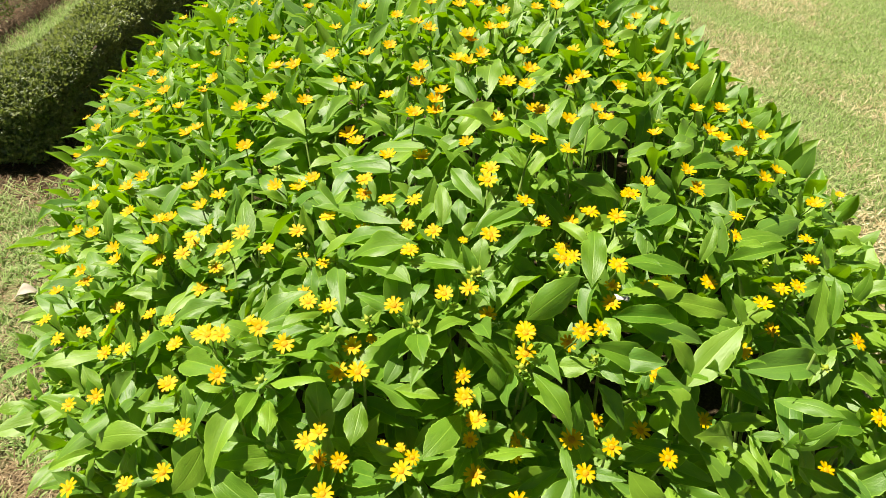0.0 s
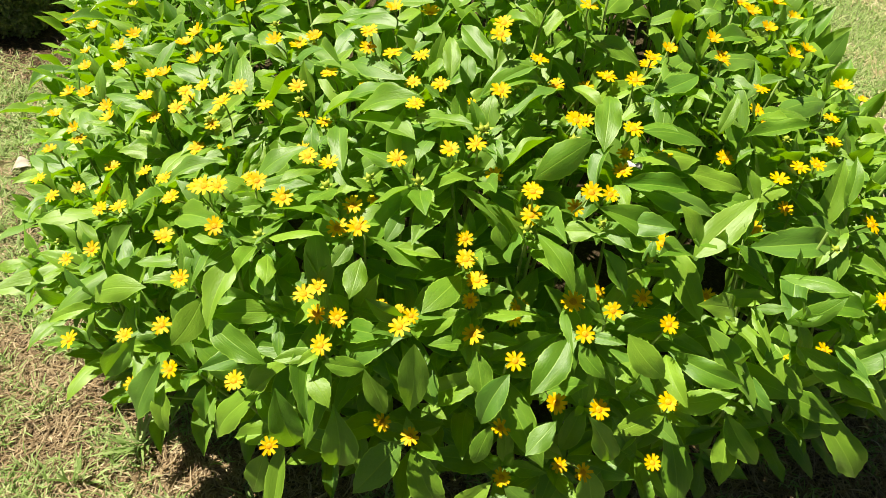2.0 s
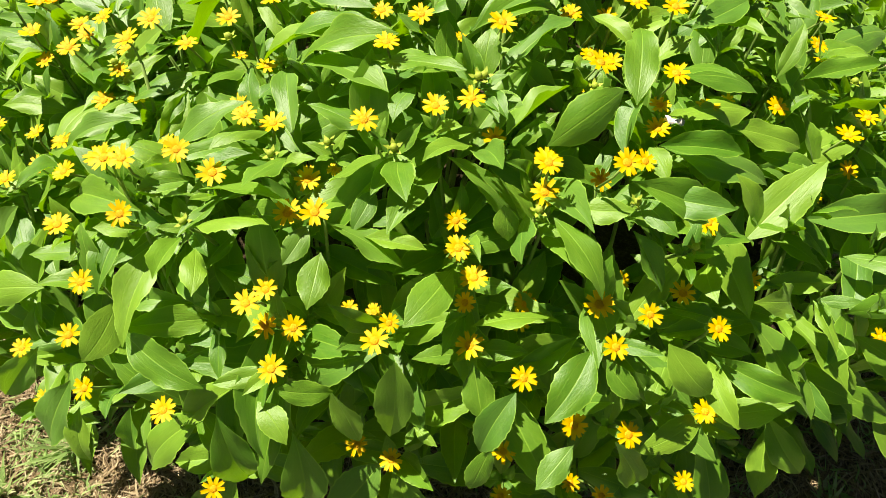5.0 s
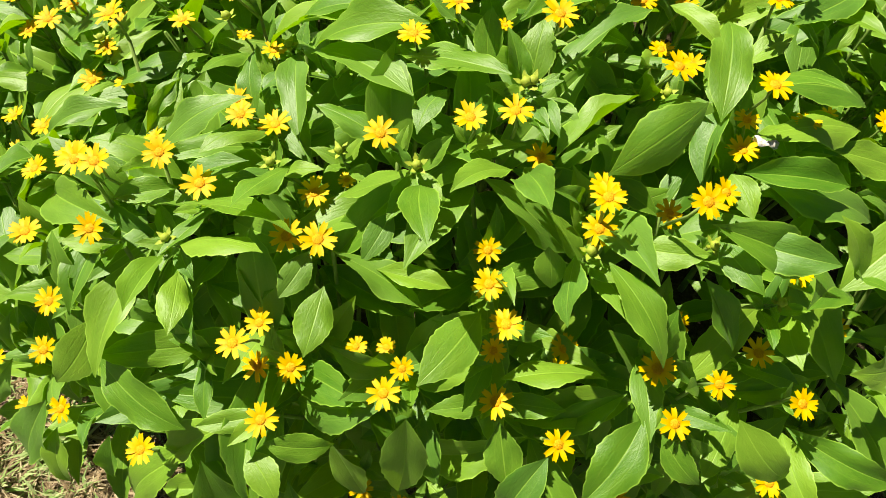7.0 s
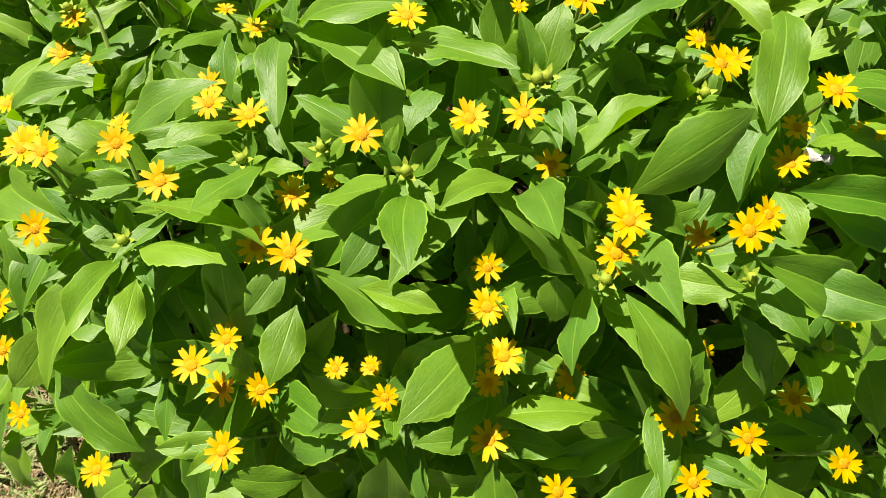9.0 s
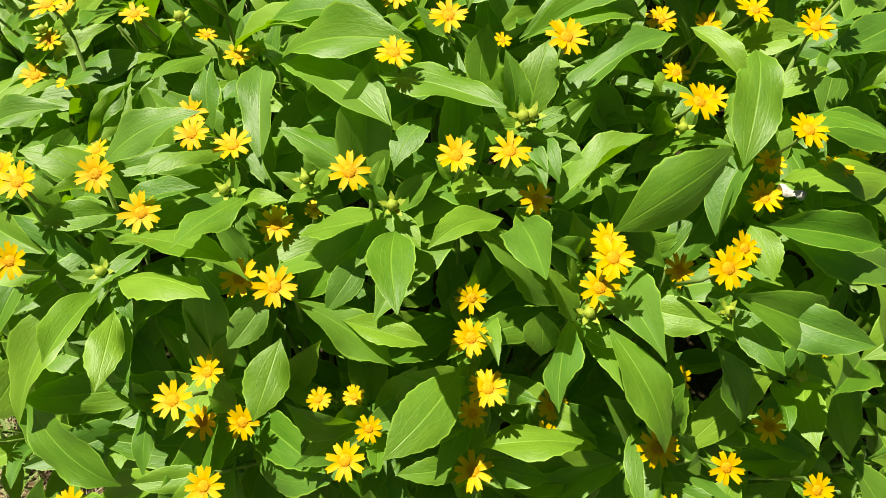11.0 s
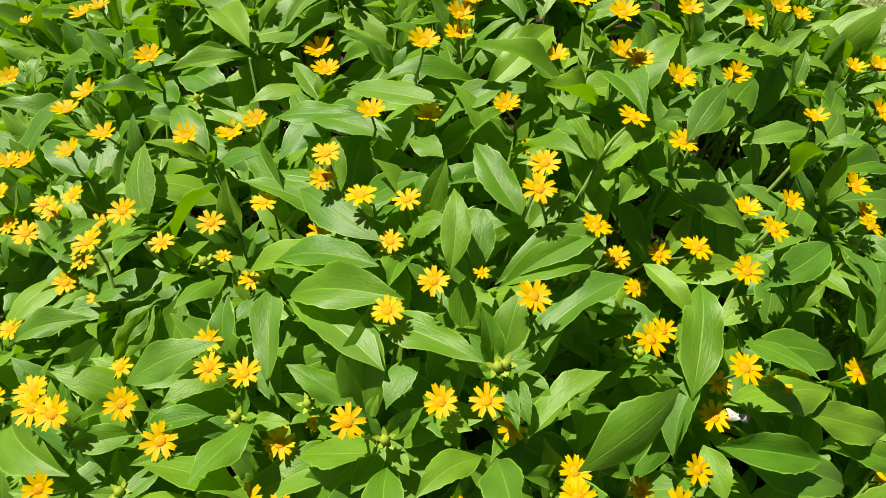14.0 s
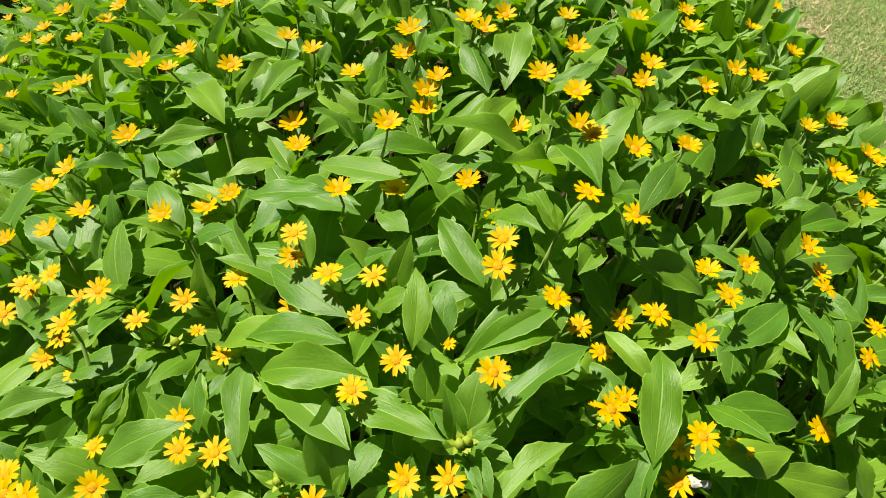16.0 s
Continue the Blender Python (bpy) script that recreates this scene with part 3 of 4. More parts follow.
bloom(-99.5, 180.9, 33.6)
bloom(-87.0, 155.9, 38.6)
bloom(-69.4, 128.9, 47.5)
bloom(-69.7, 105.4, 42.9)
bloom(-56.2, 94.0, 50.4)
bloom(-40.2, 74.9, 57.1)
bloom(-34.9, 74.3, 59.6)
bloom(-70.0, 89.8, 39.1)
bloom(-49.6, 73.0, 50.7)
bloom(-35.0, 68.8, 58.4)
bloom(-35.5, 66.1, 57.5)
bloom(-28.3, 63.7, 60.3)
bloom(-29.4, 53.3, 55.4)
bloom(-33.2, 53.2, 53.4)
bloom(-73.4, 196.4, 50.8)
bloom(-40.9, 122.3, 62.5)
bloom(-47.6, 116.4, 58.8)
bloom(-43.8, 100.6, 58.7)
bloom(-22.2, 93.4, 67.2)
bloom(-10.1, 68.6, 67.8)
bloom(3.2, 124.0, 73.1)
bloom(6.7, 123.6, 73.3)
bloom(11.3, 119.9, 73.1)
bloom(4.7, 105.4, 72.8)
bloom(-1.2, 86.1, 70.7)
bloom(13.1, 82.5, 70.7)
bloom(3.1, 73.9, 70.1)
bloom(6.0, 68.0, 69.7)
bloom(18.3, 124.1, 72.6)
bloom(22.4, 129.1, 71.9)
bloom(55.0, 157.0, 58.9)
bloom(59.6, 157.3, 56.0)
bloom(28.1, 94.1, 69.3)
bloom(42.1, 95.6, 64.7)
bloom(49.2, 101.9, 61.7)
bloom(23.7, 83.0, 69.3)
bloom(48.9, 80.9, 60.2)
bloom(-15.8, 63.5, 57.9, 0.85)
bloom(-19.2, 66.5, 56.9, 0.65)
bloom(-10.9, 51.5, 54.8)
bloom(-8.9, 53.8, 53.8, 0.65)
bloom(-3.5, 40.9, 48.0, 0.8)
bloom(-7.2, 42.7, 47.4, 0.7)
bloom(-5.1, 44.0, 44.9, 0.75)
bloom(-13.9, 40.1, 48.8)
bloom(-11.8, 40.7, 47.4)
bloom(8.2, 41.9, 47.0, 0.8)
bloom(9.3, 49.5, 59.9)
bloom(8.9, 47.2, 61.6)
bloom(19.1, 47.9, 45.1)
bloom(16.3, 67.1, 57.8)
bloom(15.1, 61.5, 57.7, 0.6)
bloom(2.6, 64.1, 61.3, 0.6)
bloom(29.0, 60.9, 57.3, 0.7)
bloom(-32.5, 71.0, 54.1)
bloom(3.1, 42.1, 49.6, 0.8)
bloom(-33.6, 39.9, 36.8)
bloom(-6.9, 35.6, 33.2)
bloom(27.7, 72.1, 65.1)
# large leaves: where each blade starts and where its tip is, in centimetres
blade(8.5, 31.0, 26.9, 13.8, 29.3, 22.7)
blade(7.2, 31.4, 27.3, 2.0, 29.5, 21.6)
blade(18.6, 31.9, 30.9, 20.7, 29.5, 23.0)
blade(16.5, 32.4, 42.3, 20.9, 31.7, 33.4, 0.34, 34)
blade(13.6, 33.3, 39.6, 9.9, 29.7, 37.8, 0.49, -11)
blade(-21.6, 33.3, 29.3, -24.2, 31.2, 21.2)
blade(-3.2, 34.3, 30.0, 0.6, 29.9, 22.1, 0.46, 17)
blade(6.5, 34.5, 35.7, 4.6, 32.1, 30.4)
blade(-12.3, 34.6, 39.0, -12.2, 31.5, 29.8, 0.47, -12)
blade(-4.5, 34.6, 30.6, -10.5, 30.1, 24.7, 0.52, -24)
blade(-18.8, 35.1, 41.2, -17.3, 32.9, 32.0, 0.43, 4)
blade(-14.8, 35.5, 43.7, -12.0, 32.1, 42.4, 0.56, 9)
blade(7.8, 36.2, 44.2, 4.9, 32.9, 38.8, 0.48, -16)
blade(-20.7, 36.2, 39.1, -27.9, 34.5, 29.3, 0.34, -16)
blade(14.6, 36.6, 49.7, 17.6, 34.1, 47.3, 0.47, 37)
blade(-2.9, 37.1, 48.0, -3.4, 34.5, 38.2, 0.37, -11)
blade(-16.6, 37.5, 43.2, -23.7, 36.1, 36.3, 0.34, -2)
blade(-28.7, 37.9, 36.7, -29.2, 35.5, 32.2)
blade(13.8, 37.9, 48.8, 9.7, 32.7, 45.7, 0.5, -11)
blade(3.9, 38.2, 45.9, 4.9, 34.3, 42.3, 0.56, 12)
blade(37.3, 38.4, 31.3, 36.5, 32.4, 25.9, 0.4, 22)
blade(36.4, 38.7, 33.6, 40.7, 34.1, 28.9, 0.45, 43)
blade(25.6, 38.9, 45.2, 26.9, 32.8, 44.2, 0.43, 29)
blade(-34.8, 39.0, 34.3, -34.9, 35.7, 28.3)
blade(25.9, 39.3, 45.4, 33.8, 35.9, 44.2, 0.36, 40)
blade(-34.8, 40.3, 37.6, -39.8, 37.7, 28.3)
blade(49.6, 40.9, 31.9, 56.3, 35.2, 23.8)
blade(43.5, 41.3, 34.8, 52.8, 39.2, 31.1)
blade(-27.4, 41.4, 45.1, -19.7, 36.7, 43.6, 0.4, 41)
blade(-4.4, 41.8, 46.5, -8.7, 41.2, 50.6)
blade(20.6, 43.1, 50.1, 17.3, 46.1, 54.9, 0.4, -9)
blade(-38.7, 43.6, 38.4, -44.0, 41.3, 32.2, 0.43, -62)
blade(42.5, 43.7, 37.9, 46.6, 41.1, 34.7)
blade(-9.1, 44.0, 54.0, -9.9, 39.3, 52.5, 0.56, -16)
blade(1.9, 44.1, 51.6, -2.2, 37.9, 52.3, 0.47, -9)
blade(-28.9, 45.0, 45.1, -32.9, 41.0, 40.2, 0.5, -46)
blade(9.8, 45.1, 57.6, 13.5, 39.3, 54.5, 0.4, -6)
blade(-5.7, 45.4, 54.4, -0.3, 44.7, 53.6, 0.4, -1)
blade(7.7, 45.7, 57.3, 6.5, 39.5, 58.8, 0.4, 54)
blade(-8.7, 46.0, 55.5, -2.2, 43.5, 52.6, 0.4, -15)
blade(25.8, 46.5, 49.9, 25.0, 41.5, 50.8, 0.52, 34)
blade(15.6, 46.5, 60.5, 23.9, 47.7, 55.0)
blade(-10.4, 46.6, 54.4, -12.3, 43.4, 53.0, 0.41, -25)
blade(-36.9, 46.9, 44.0, -45.9, 48.8, 39.1)
blade(-21.7, 47.0, 52.0, -21.8, 40.9, 54.3, 0.4, 6)
blade(-20.3, 47.2, 53.2, -13.1, 45.0, 56.2, 0.4, -24)
blade(34.2, 48.2, 44.2, 40.4, 47.1, 46.4, 0.4, 21)
blade(18.4, 48.2, 57.5, 24.1, 44.9, 59.2, 0.44, 38)
blade(12.2, 48.2, 55.3, 17.3, 46.9, 56.6, 0.48, 31)
blade(-2.8, 48.4, 60.2, -2.0, 42.3, 62.2, 0.41, 1)
blade(-19.3, 48.4, 56.6, -11.1, 46.3, 56.5, 0.4, -33)
blade(8.9, 48.6, 62.1, 15.9, 54.6, 63.2, 0.42, 44)
blade(-3.3, 49.3, 60.2, -9.2, 50.6, 55.2, 0.4, 16)
blade(3.1, 49.3, 61.2, -0.9, 45.7, 62.9, 0.4, 11)
blade(4.1, 49.3, 61.0, 4.8, 44.0, 64.0, 0.46, 26)
blade(5.9, 50.7, 61.1, 11.6, 55.6, 62.6, 0.4, -35)
blade(-20.9, 51.2, 54.8, -25.3, 49.6, 55.0)
blade(17.0, 51.7, 57.8, 19.2, 57.0, 60.8, 0.4, -46)
blade(2.5, 53.6, 65.3, -5.5, 57.8, 62.6, 0.34, -3)
blade(-12.5, 52.3, 56.8, -15.0, 46.5, 59.0, 0.4, 8)
blade(-5.3, 52.5, 59.7, -10.6, 54.6, 60.7, 0.4, -5)
blade(37.8, 52.8, 49.1, 49.9, 55.5, 47.5)
blade(36.4, 52.9, 49.4, 40.0, 49.5, 47.0)
blade(20.0, 53.0, 58.4, 28.1, 53.1, 57.6)
blade(-33.0, 53.2, 50.6, -24.6, 47.9, 54.3)
blade(19.3, 53.2, 58.0, 20.3, 49.5, 57.5, 0.4, 29)
blade(-3.7, 53.6, 63.0, -11.8, 60.0, 60.7, 0.34, 7)
blade(20.9, 53.6, 57.6, 32.3, 53.3, 53.3, 0.34, 14)
blade(-23.3, 54.8, 55.1, -16.3, 56.7, 59.1)
blade(-12.4, 54.9, 56.6, -13.8, 63.2, 58.1, 0.34, -25)
blade(17.6, 55.0, 61.2, 19.3, 64.0, 63.0)
blade(4.5, 55.4, 61.7, 7.7, 53.4, 61.5, 0.4, 26)
blade(-1.5, 55.5, 62.1, -3.3, 51.7, 61.4, 0.4, 11)
blade(21.0, 56.0, 59.0, 31.1, 59.2, 57.3, 0.34, -9)
blade(4.2, 56.1, 62.2, 4.9, 59.5, 65.4, 0.56, 0)
blade(-15.9, 56.6, 57.3, -16.4, 60.9, 59.9, 0.4, -24)
blade(32.0, 56.7, 54.3, 38.9, 55.9, 52.6, 0.36, 25)
blade(5.6, 56.7, 62.4, 13.4, 62.7, 64.3, 0.34, -24)
blade(-25.4, 56.8, 54.3, -23.1, 61.0, 56.6, 0.45, 43)
blade(18.1, 57.2, 60.1, 18.8, 62.7, 62.9, 0.4, -21)
blade(27.6, 57.2, 57.3, 36.6, 57.6, 54.4)
blade(-2.9, 57.5, 65.8, -11.5, 60.1, 61.2)
blade(39.6, 57.5, 51.5, 37.2, 61.5, 55.9)
blade(-25.4, 57.8, 54.7, -23.3, 61.0, 56.7)
blade(44.7, 57.9, 50.0, 51.7, 56.8, 47.7)
blade(-0.1, 59.1, 67.1, -0.4, 64.5, 69.6)
blade(3.3, 60.0, 64.6, 11.2, 64.3, 64.0)
blade(22.9, 60.2, 60.6, 32.3, 61.8, 57.5)
blade(22.8, 60.6, 60.9, 25.7, 56.0, 63.6)
blade(3.3, 60.8, 64.2, 11.5, 66.0, 65.2, 0.34, 2)
blade(-5.1, 61.4, 64.1, -13.6, 63.5, 60.6, 0.34, -4)
blade(2.0, 61.5, 64.7, 2.0, 65.5, 66.9)
blade(20.7, 61.7, 60.9, 24.4, 63.6, 62.5, 0.4, -3)
blade(-29.8, 61.7, 52.5, -36.8, 60.2, 49.8)
blade(-5.2, 63.5, 64.4, -12.6, 69.2, 63.3)
blade(-3.6, 64.8, 64.0, -0.7, 64.9, 66.5)
blade(-23.1, 64.9, 55.8, -30.9, 63.1, 53.0)
blade(-18.5, 65.0, 56.3, -20.6, 59.6, 58.5, 0.4, 1)
blade(14.9, 65.1, 63.3, 18.1, 60.9, 62.7, 0.4, 4)
blade(5.6, 65.7, 65.2, 8.6, 68.3, 67.0)
blade(5.0, 66.9, 65.3, 1.1, 73.1, 66.8, 0.4, -8)
blade(-27.0, 67.9, 55.8, -31.1, 64.1, 54.1)
blade(-30.2, 68.6, 57.6, -36.3, 67.5, 54.2)
blade(40.3, 69.4, 56.9, 50.2, 72.3, 55.1)
blade(-27.0, 69.5, 56.4, -29.2, 76.9, 59.4, 0.4, -21)
blade(31.8, 70.2, 62.6, 24.4, 64.5, 62.7, 0.34, -11)
blade(32.2, 70.3, 62.6, 31.8, 63.0, 64.6)
blade(16.3, 70.4, 71.2, 19.1, 74.2, 74.1)
blade(16.1, 70.8, 67.1, 23.9, 69.4, 63.7, 0.34, 26)
blade(14.9, 71.9, 66.7, 24.3, 71.6, 63.3)
blade(14.8, 72.3, 66.4, 12.3, 67.8, 66.7, 0.49, -9)
blade(34.3, 72.5, 60.6, 36.8, 67.4, 59.4)
blade(-8.0, 73.5, 68.0, -16.2, 74.6, 65.6, 0.34, -10)
blade(45.9, 74.0, 55.0, 56.3, 79.6, 53.6)
blade(-5.8, 74.2, 65.2, -15.1, 78.4, 62.8)
blade(-4.6, 74.5, 65.4, -1.3, 71.0, 66.7)
blade(-22.8, 74.9, 59.0, -28.0, 81.8, 60.2)
blade(-5.9, 75.3, 65.3, -14.8, 80.3, 63.0)
blade(-34.3, 75.5, 55.4, -41.3, 79.9, 55.7)
blade(-2.0, 75.6, 68.5, -10.6, 79.9, 65.8, 0.34, -7)
blade(19.3, 76.3, 67.0, 24.8, 85.1, 67.0)
blade(33.5, 76.8, 61.1, 44.8, 81.1, 58.9)
blade(32.9, 77.5, 61.1, 27.0, 69.0, 62.5)
blade(-19.1, 79.4, 59.9, -27.5, 83.2, 60.6)
blade(22.7, 79.8, 65.5, 28.6, 88.5, 66.3)
blade(35.9, 80.9, 61.7, 44.3, 85.8, 59.5)
blade(-0.4, 81.2, 66.1, -2.5, 86.3, 68.1)
blade(26.8, 81.7, 63.5, 34.2, 84.2, 64.0)
blade(1.7, 81.9, 65.8, 7.8, 89.3, 68.9)
blade(1.3, 82.4, 66.0, -7.7, 79.8, 66.9)
blade(34.9, 83.4, 62.4, 39.9, 92.0, 61.6)
blade(41.4, 84.5, 59.9, 48.9, 89.7, 59.0)
blade(52.9, 84.6, 54.5, 59.1, 91.9, 50.1)
blade(-15.4, 84.9, 61.7, -20.5, 81.9, 61.4)
blade(-21.3, 85.9, 64.1, -27.6, 82.4, 64.0)
blade(-21.3, 86.6, 64.6, -27.4, 94.3, 62.9)
blade(-29.6, 88.3, 59.8, -21.8, 81.4, 61.0)
blade(38.3, 88.7, 61.9, 43.1, 98.0, 61.5)
blade(-22.3, 90.0, 61.2, -29.9, 86.3, 61.0)
blade(-18.6, 90.0, 65.1, -15.1, 97.1, 66.4)
blade(-20.6, 90.4, 61.7, -13.1, 92.5, 65.7)
blade(-22.4, 90.6, 61.5, -15.8, 96.0, 66.5)
blade(-22.4, 90.8, 61.8, -30.2, 97.7, 62.8)
blade(28.1, 91.1, 65.3, 35.2, 98.8, 64.3)
blade(5.2, 91.7, 67.8, 2.1, 101.1, 69.2)
blade(27.7, 91.9, 66.2, 35.0, 98.4, 64.2)
blade(6.9, 92.2, 68.0, 8.7, 104.0, 70.0)
blade(-15.2, 93.1, 63.9, -24.9, 89.5, 62.2)
blade(13.3, 94.0, 67.9, 18.6, 100.9, 69.9)
blade(-50.4, 99.1, 51.2, -42.8, 93.7, 55.9)
blade(-57.1, 99.7, 47.1, -64.5, 106.2, 43.5)
blade(-16.4, 99.9, 66.1, -24.0, 106.0, 65.2)
blade(-41.4, 118.1, 58.3, -34.3, 111.4, 62.1)
blade(-4.8, 61.3, 62.3, -16.2, 63.8, 58.1, 0.34, 9)
blade(-15.3, 51.9, 57.5, -20.1, 50.9, 56.0, 0.4, 7)
blade(-19.9, 45.2, 52.7, -18.8, 39.8, 53.5, 0.4, -25)
blade(-4.8, 49.0, 56.3, -6.7, 45.8, 54.5, 0.49, -20)
blade(17.4, 47.3, 57.7, 19.7, 43.4, 57.4, 0.42, 38)
blade(5.5, 44.7, 59.5, 6.1, 43.5, 56.5, 0.47, 30)
blade(1.2, 57.9, 62.5, 1.2, 60.2, 65.5, 0.53, -3)
blade(3.7, 40.3, 48.5, 11.8, 41.0, 48.0, 0.4, -32)
blade(-12.8, 35.1, 46.9, -8.2, 36.1, 44.5, 0.42, 36)
blade(-8.5, 36.3, 44.0, -6.2, 34.2, 37.9, 0.4, 54)
blade(19.9, 37.8, 50.3, 24.4, 35.3, 46.1, 0.5, 47)
blade(-14.0, 69.6, 62.1, -17.7, 76.5, 61.7, 0.4, -55)

# the white scrap too is kept clear of leaves towards the camera
HEADS.append(Vector((0.212, 0.546, 0.594)))


def free(mid, gap):
    return all((m - mid).length > gap for m, _ in MIDS)


# direction from the bed to the camera; leaves along it are left out
CAMERAWARD = Vector((0.0, -0.55, 1.0)).normalized()


def hides_flower(base, tip):
    """Whether a leaf would cover a flower or one of the large leaves from the camera's side."""
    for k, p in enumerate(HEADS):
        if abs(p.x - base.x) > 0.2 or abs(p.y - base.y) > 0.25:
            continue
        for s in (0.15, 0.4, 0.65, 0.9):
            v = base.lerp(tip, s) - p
            d = v.dot(CAMERAWARD)
            if -0.004 < d < 0.16 and (v - CAMERAWARD * d).length < 0.019 + 0.06 * d:
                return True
            # most flowers are also kept clear of leaves towards the sun
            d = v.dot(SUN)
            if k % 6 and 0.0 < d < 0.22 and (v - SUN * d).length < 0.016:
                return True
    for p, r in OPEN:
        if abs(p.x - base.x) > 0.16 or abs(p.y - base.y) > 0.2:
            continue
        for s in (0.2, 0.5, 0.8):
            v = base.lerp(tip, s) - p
            d = v.dot(CAMERAWARD)
            if -0.002 < d < 0.09 and (v - CAMERAWARD * d).length < r + 0.006:
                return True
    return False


def shoot(i, node, axis, scale, levels, gap):
    """Pairs of leaves crosswise down a shoot."""
    turn = rng.uniform(0, math.pi)
    e1 = axis.orthogonal().normalized()
    e2 = axis.cross(e1)
    for k in range(rng.choice((2, 2, 3, 4)) if levels > 2 else 0):
        a = turn + 0.8 + k * 1.7
        d = ((e1 * math.cos(a) + e2 * math.sin(a)) * rng.uniform(0.5, 0.9) + axis * 0.7).normalized()
        size = rng.uniform(0.018, 0.038)
        if not hides_flower(node, node + d * size):
            leaf(i, node, node + d * size, size * rng.uniform(0.32, 0.45), axis)
    for k in range(levels):
        at = node - axis * (0.004 + 0.026 * k)
        size = scale * (0.058, 0.090, 0.098, 0.092)[k] * rng.uniform(0.82, 1.18)
        for side in (0, 1):
            a = turn + math.pi * side + rng.uniform(-0.3, 0.3)
            rise = radians(rng.uniform(12, 70) - 14 * k)
            d = (e1 * math.cos(a) + e2 * math.sin(a)) * math.cos(rise) + axis * math.sin(rise)
            tip = at + d * size
            roof = canopy(tip.x, tip.y)
            if tip.z > roof + 0.02:
                tip.z -= 0.6 * (tip.z - roof - 0.02)
            if tip.z < 0.03:
                continue
            if not free(at.lerp(tip, 0.5), gap) or hides_flower(at, tip):
                continue
            leaf(i, at, tip, size * rng.uniform(0.29, 0.40), (axis + Vector((rng.uniform(-0.25, 0.25), rng.uniform(-0.25, 0.25), 0.2))).normalized())
        turn += math.pi / 2 + rng.uniform(-0.2, 0.2)


for i in range(len(PLANTS)):
    for node, flowering in list(NODES[i]):
        if flowering:
            axis = (Vector((0, 0, 0.75)) + outward(node.x, node.y) * 0.7 + Vector((rng.uniform(-0.25, 0.25), rng.uniform(-0.25, 0.25), 0))).normalized()
            shoot(i, node, axis, 1.0, 3, 0.030)

def shoot_tip(x, y, z):
    """A budding shoot tip, in centimetres: a green bud on a short stalk among small upright leaves."""
    p = Vector((x, y, z)) / 100
    i = owner(p)
    n = (outward(p.x, p.y) * 0.5 + Vector((rng.uniform(-0.2, 0.2), rng.uniform(-0.3, 0.1), 0.7))).normalized()
    put("bud", BUD_MESH, BUD, PLANTS[i], Matrix.Translation(p) @ n.to_track_quat('Z', 'Y').to_matrix().to_4x4())
    node = p - n * rng.uniform(0.010, 0.016)
    stem(i, (p - n * 0.002, (p + node) / 2, node), (0.0012, 0.0012, 0.0015), "bud_stalk")
    foot = node - n * 0.05 + Vector((rng.uniform(-0.012, 0.012), rng.uniform(0.0, 0.02), 0))
    stem(i, (node, (node + foot) / 2 + Vector((0.002, 0, 0)), foot), (0.0017, 0.0019, 0.0021), "shoot_stem")
    e1 = n.orthogonal().normalized()
    e2 = n.cross(e1)
    turn = rng.uniform(0, 3.1)
    for k in range(6):
        a = turn + k * math.pi + (k // 2) * 1.57 + rng.uniform(-0.3, 0.3)
        rise = radians(rng.uniform(30, 62) - 12 * (k // 2))
        d = (e1 * math.cos(a) + e2 * math.sin(a)) * math.cos(rise) + n * math.sin(rise)
        size = (0.016, 0.026, 0.040)[k // 2] * rng.uniform(0.8, 1.2)
        at = node - n * 0.006 * (k // 2)
        leaf(i, at, at + d * size, size * rng.uniform(0.34, 0.46), n)
    NODES[i].append((foot, False))


shoot_tip(-3.2, 50.3, 60.0)
shoot_tip(-21.2, 47.4, 53.6)
shoot_tip(4.0, 54.2, 64.4)
shoot_tip(7.6, 61.4, 65.5)
shoot_tip(8.8, 61.5, 65.0)
shoot_tip(22.5, 44.8, 54.5)
shoot_tip(14.9, 59.1, 60.0)
shoot_tip(3.5, 53.9, 64.5)
shoot_tip(-9.1, 53.5, 57.5)
shoot_tip(-13.8, 51.9, 57.5)
shoot_tip(8.7, 46.0, 57.5)
shoot_tip(17.1, 47.1, 57.5)
shoot_tip(-14.4, 63.1, 59.0)
shoot_tip(-31.7, 66.1, 56.0)

# leafy shoots between the flowering ones
taken = [n for group in NODES for n, _ in group]
near_y = 1.0


def try_shoot(x, y, z, levels, gap, scale=1.0):
    p = Vector((x, y, z))
    if any((p - q).length < gap for q in taken):
        return
    taken.append(p)
    i = owner(p)
    axis = (Vector((0, 0, 0.6)) + outward(x, y) * 0.85 + Vector((rng.uniform(-0.3, 0.3), rng.uniform(-0.3, 0.3), 0))).normalized()
    shoot(i, p, axis, scale, levels, 0.031)
    if z > canopy(x, y) - 0.075 and rng.random() < 0.3:
        top = p + axis * rng.uniform(0.008, 0.022)
        put("bud", BUD_MESH, BUD, PLANTS[i], Matrix.Translation(top) @ axis.to_track_quat('Z', 'Y').to_matrix().to_4x4())
        stem(i, (p, p.lerp(top, 0.6), top), (0.0014, 0.0012, 0.0012), "bud_stalk")
    NODES[i].append((p, False))


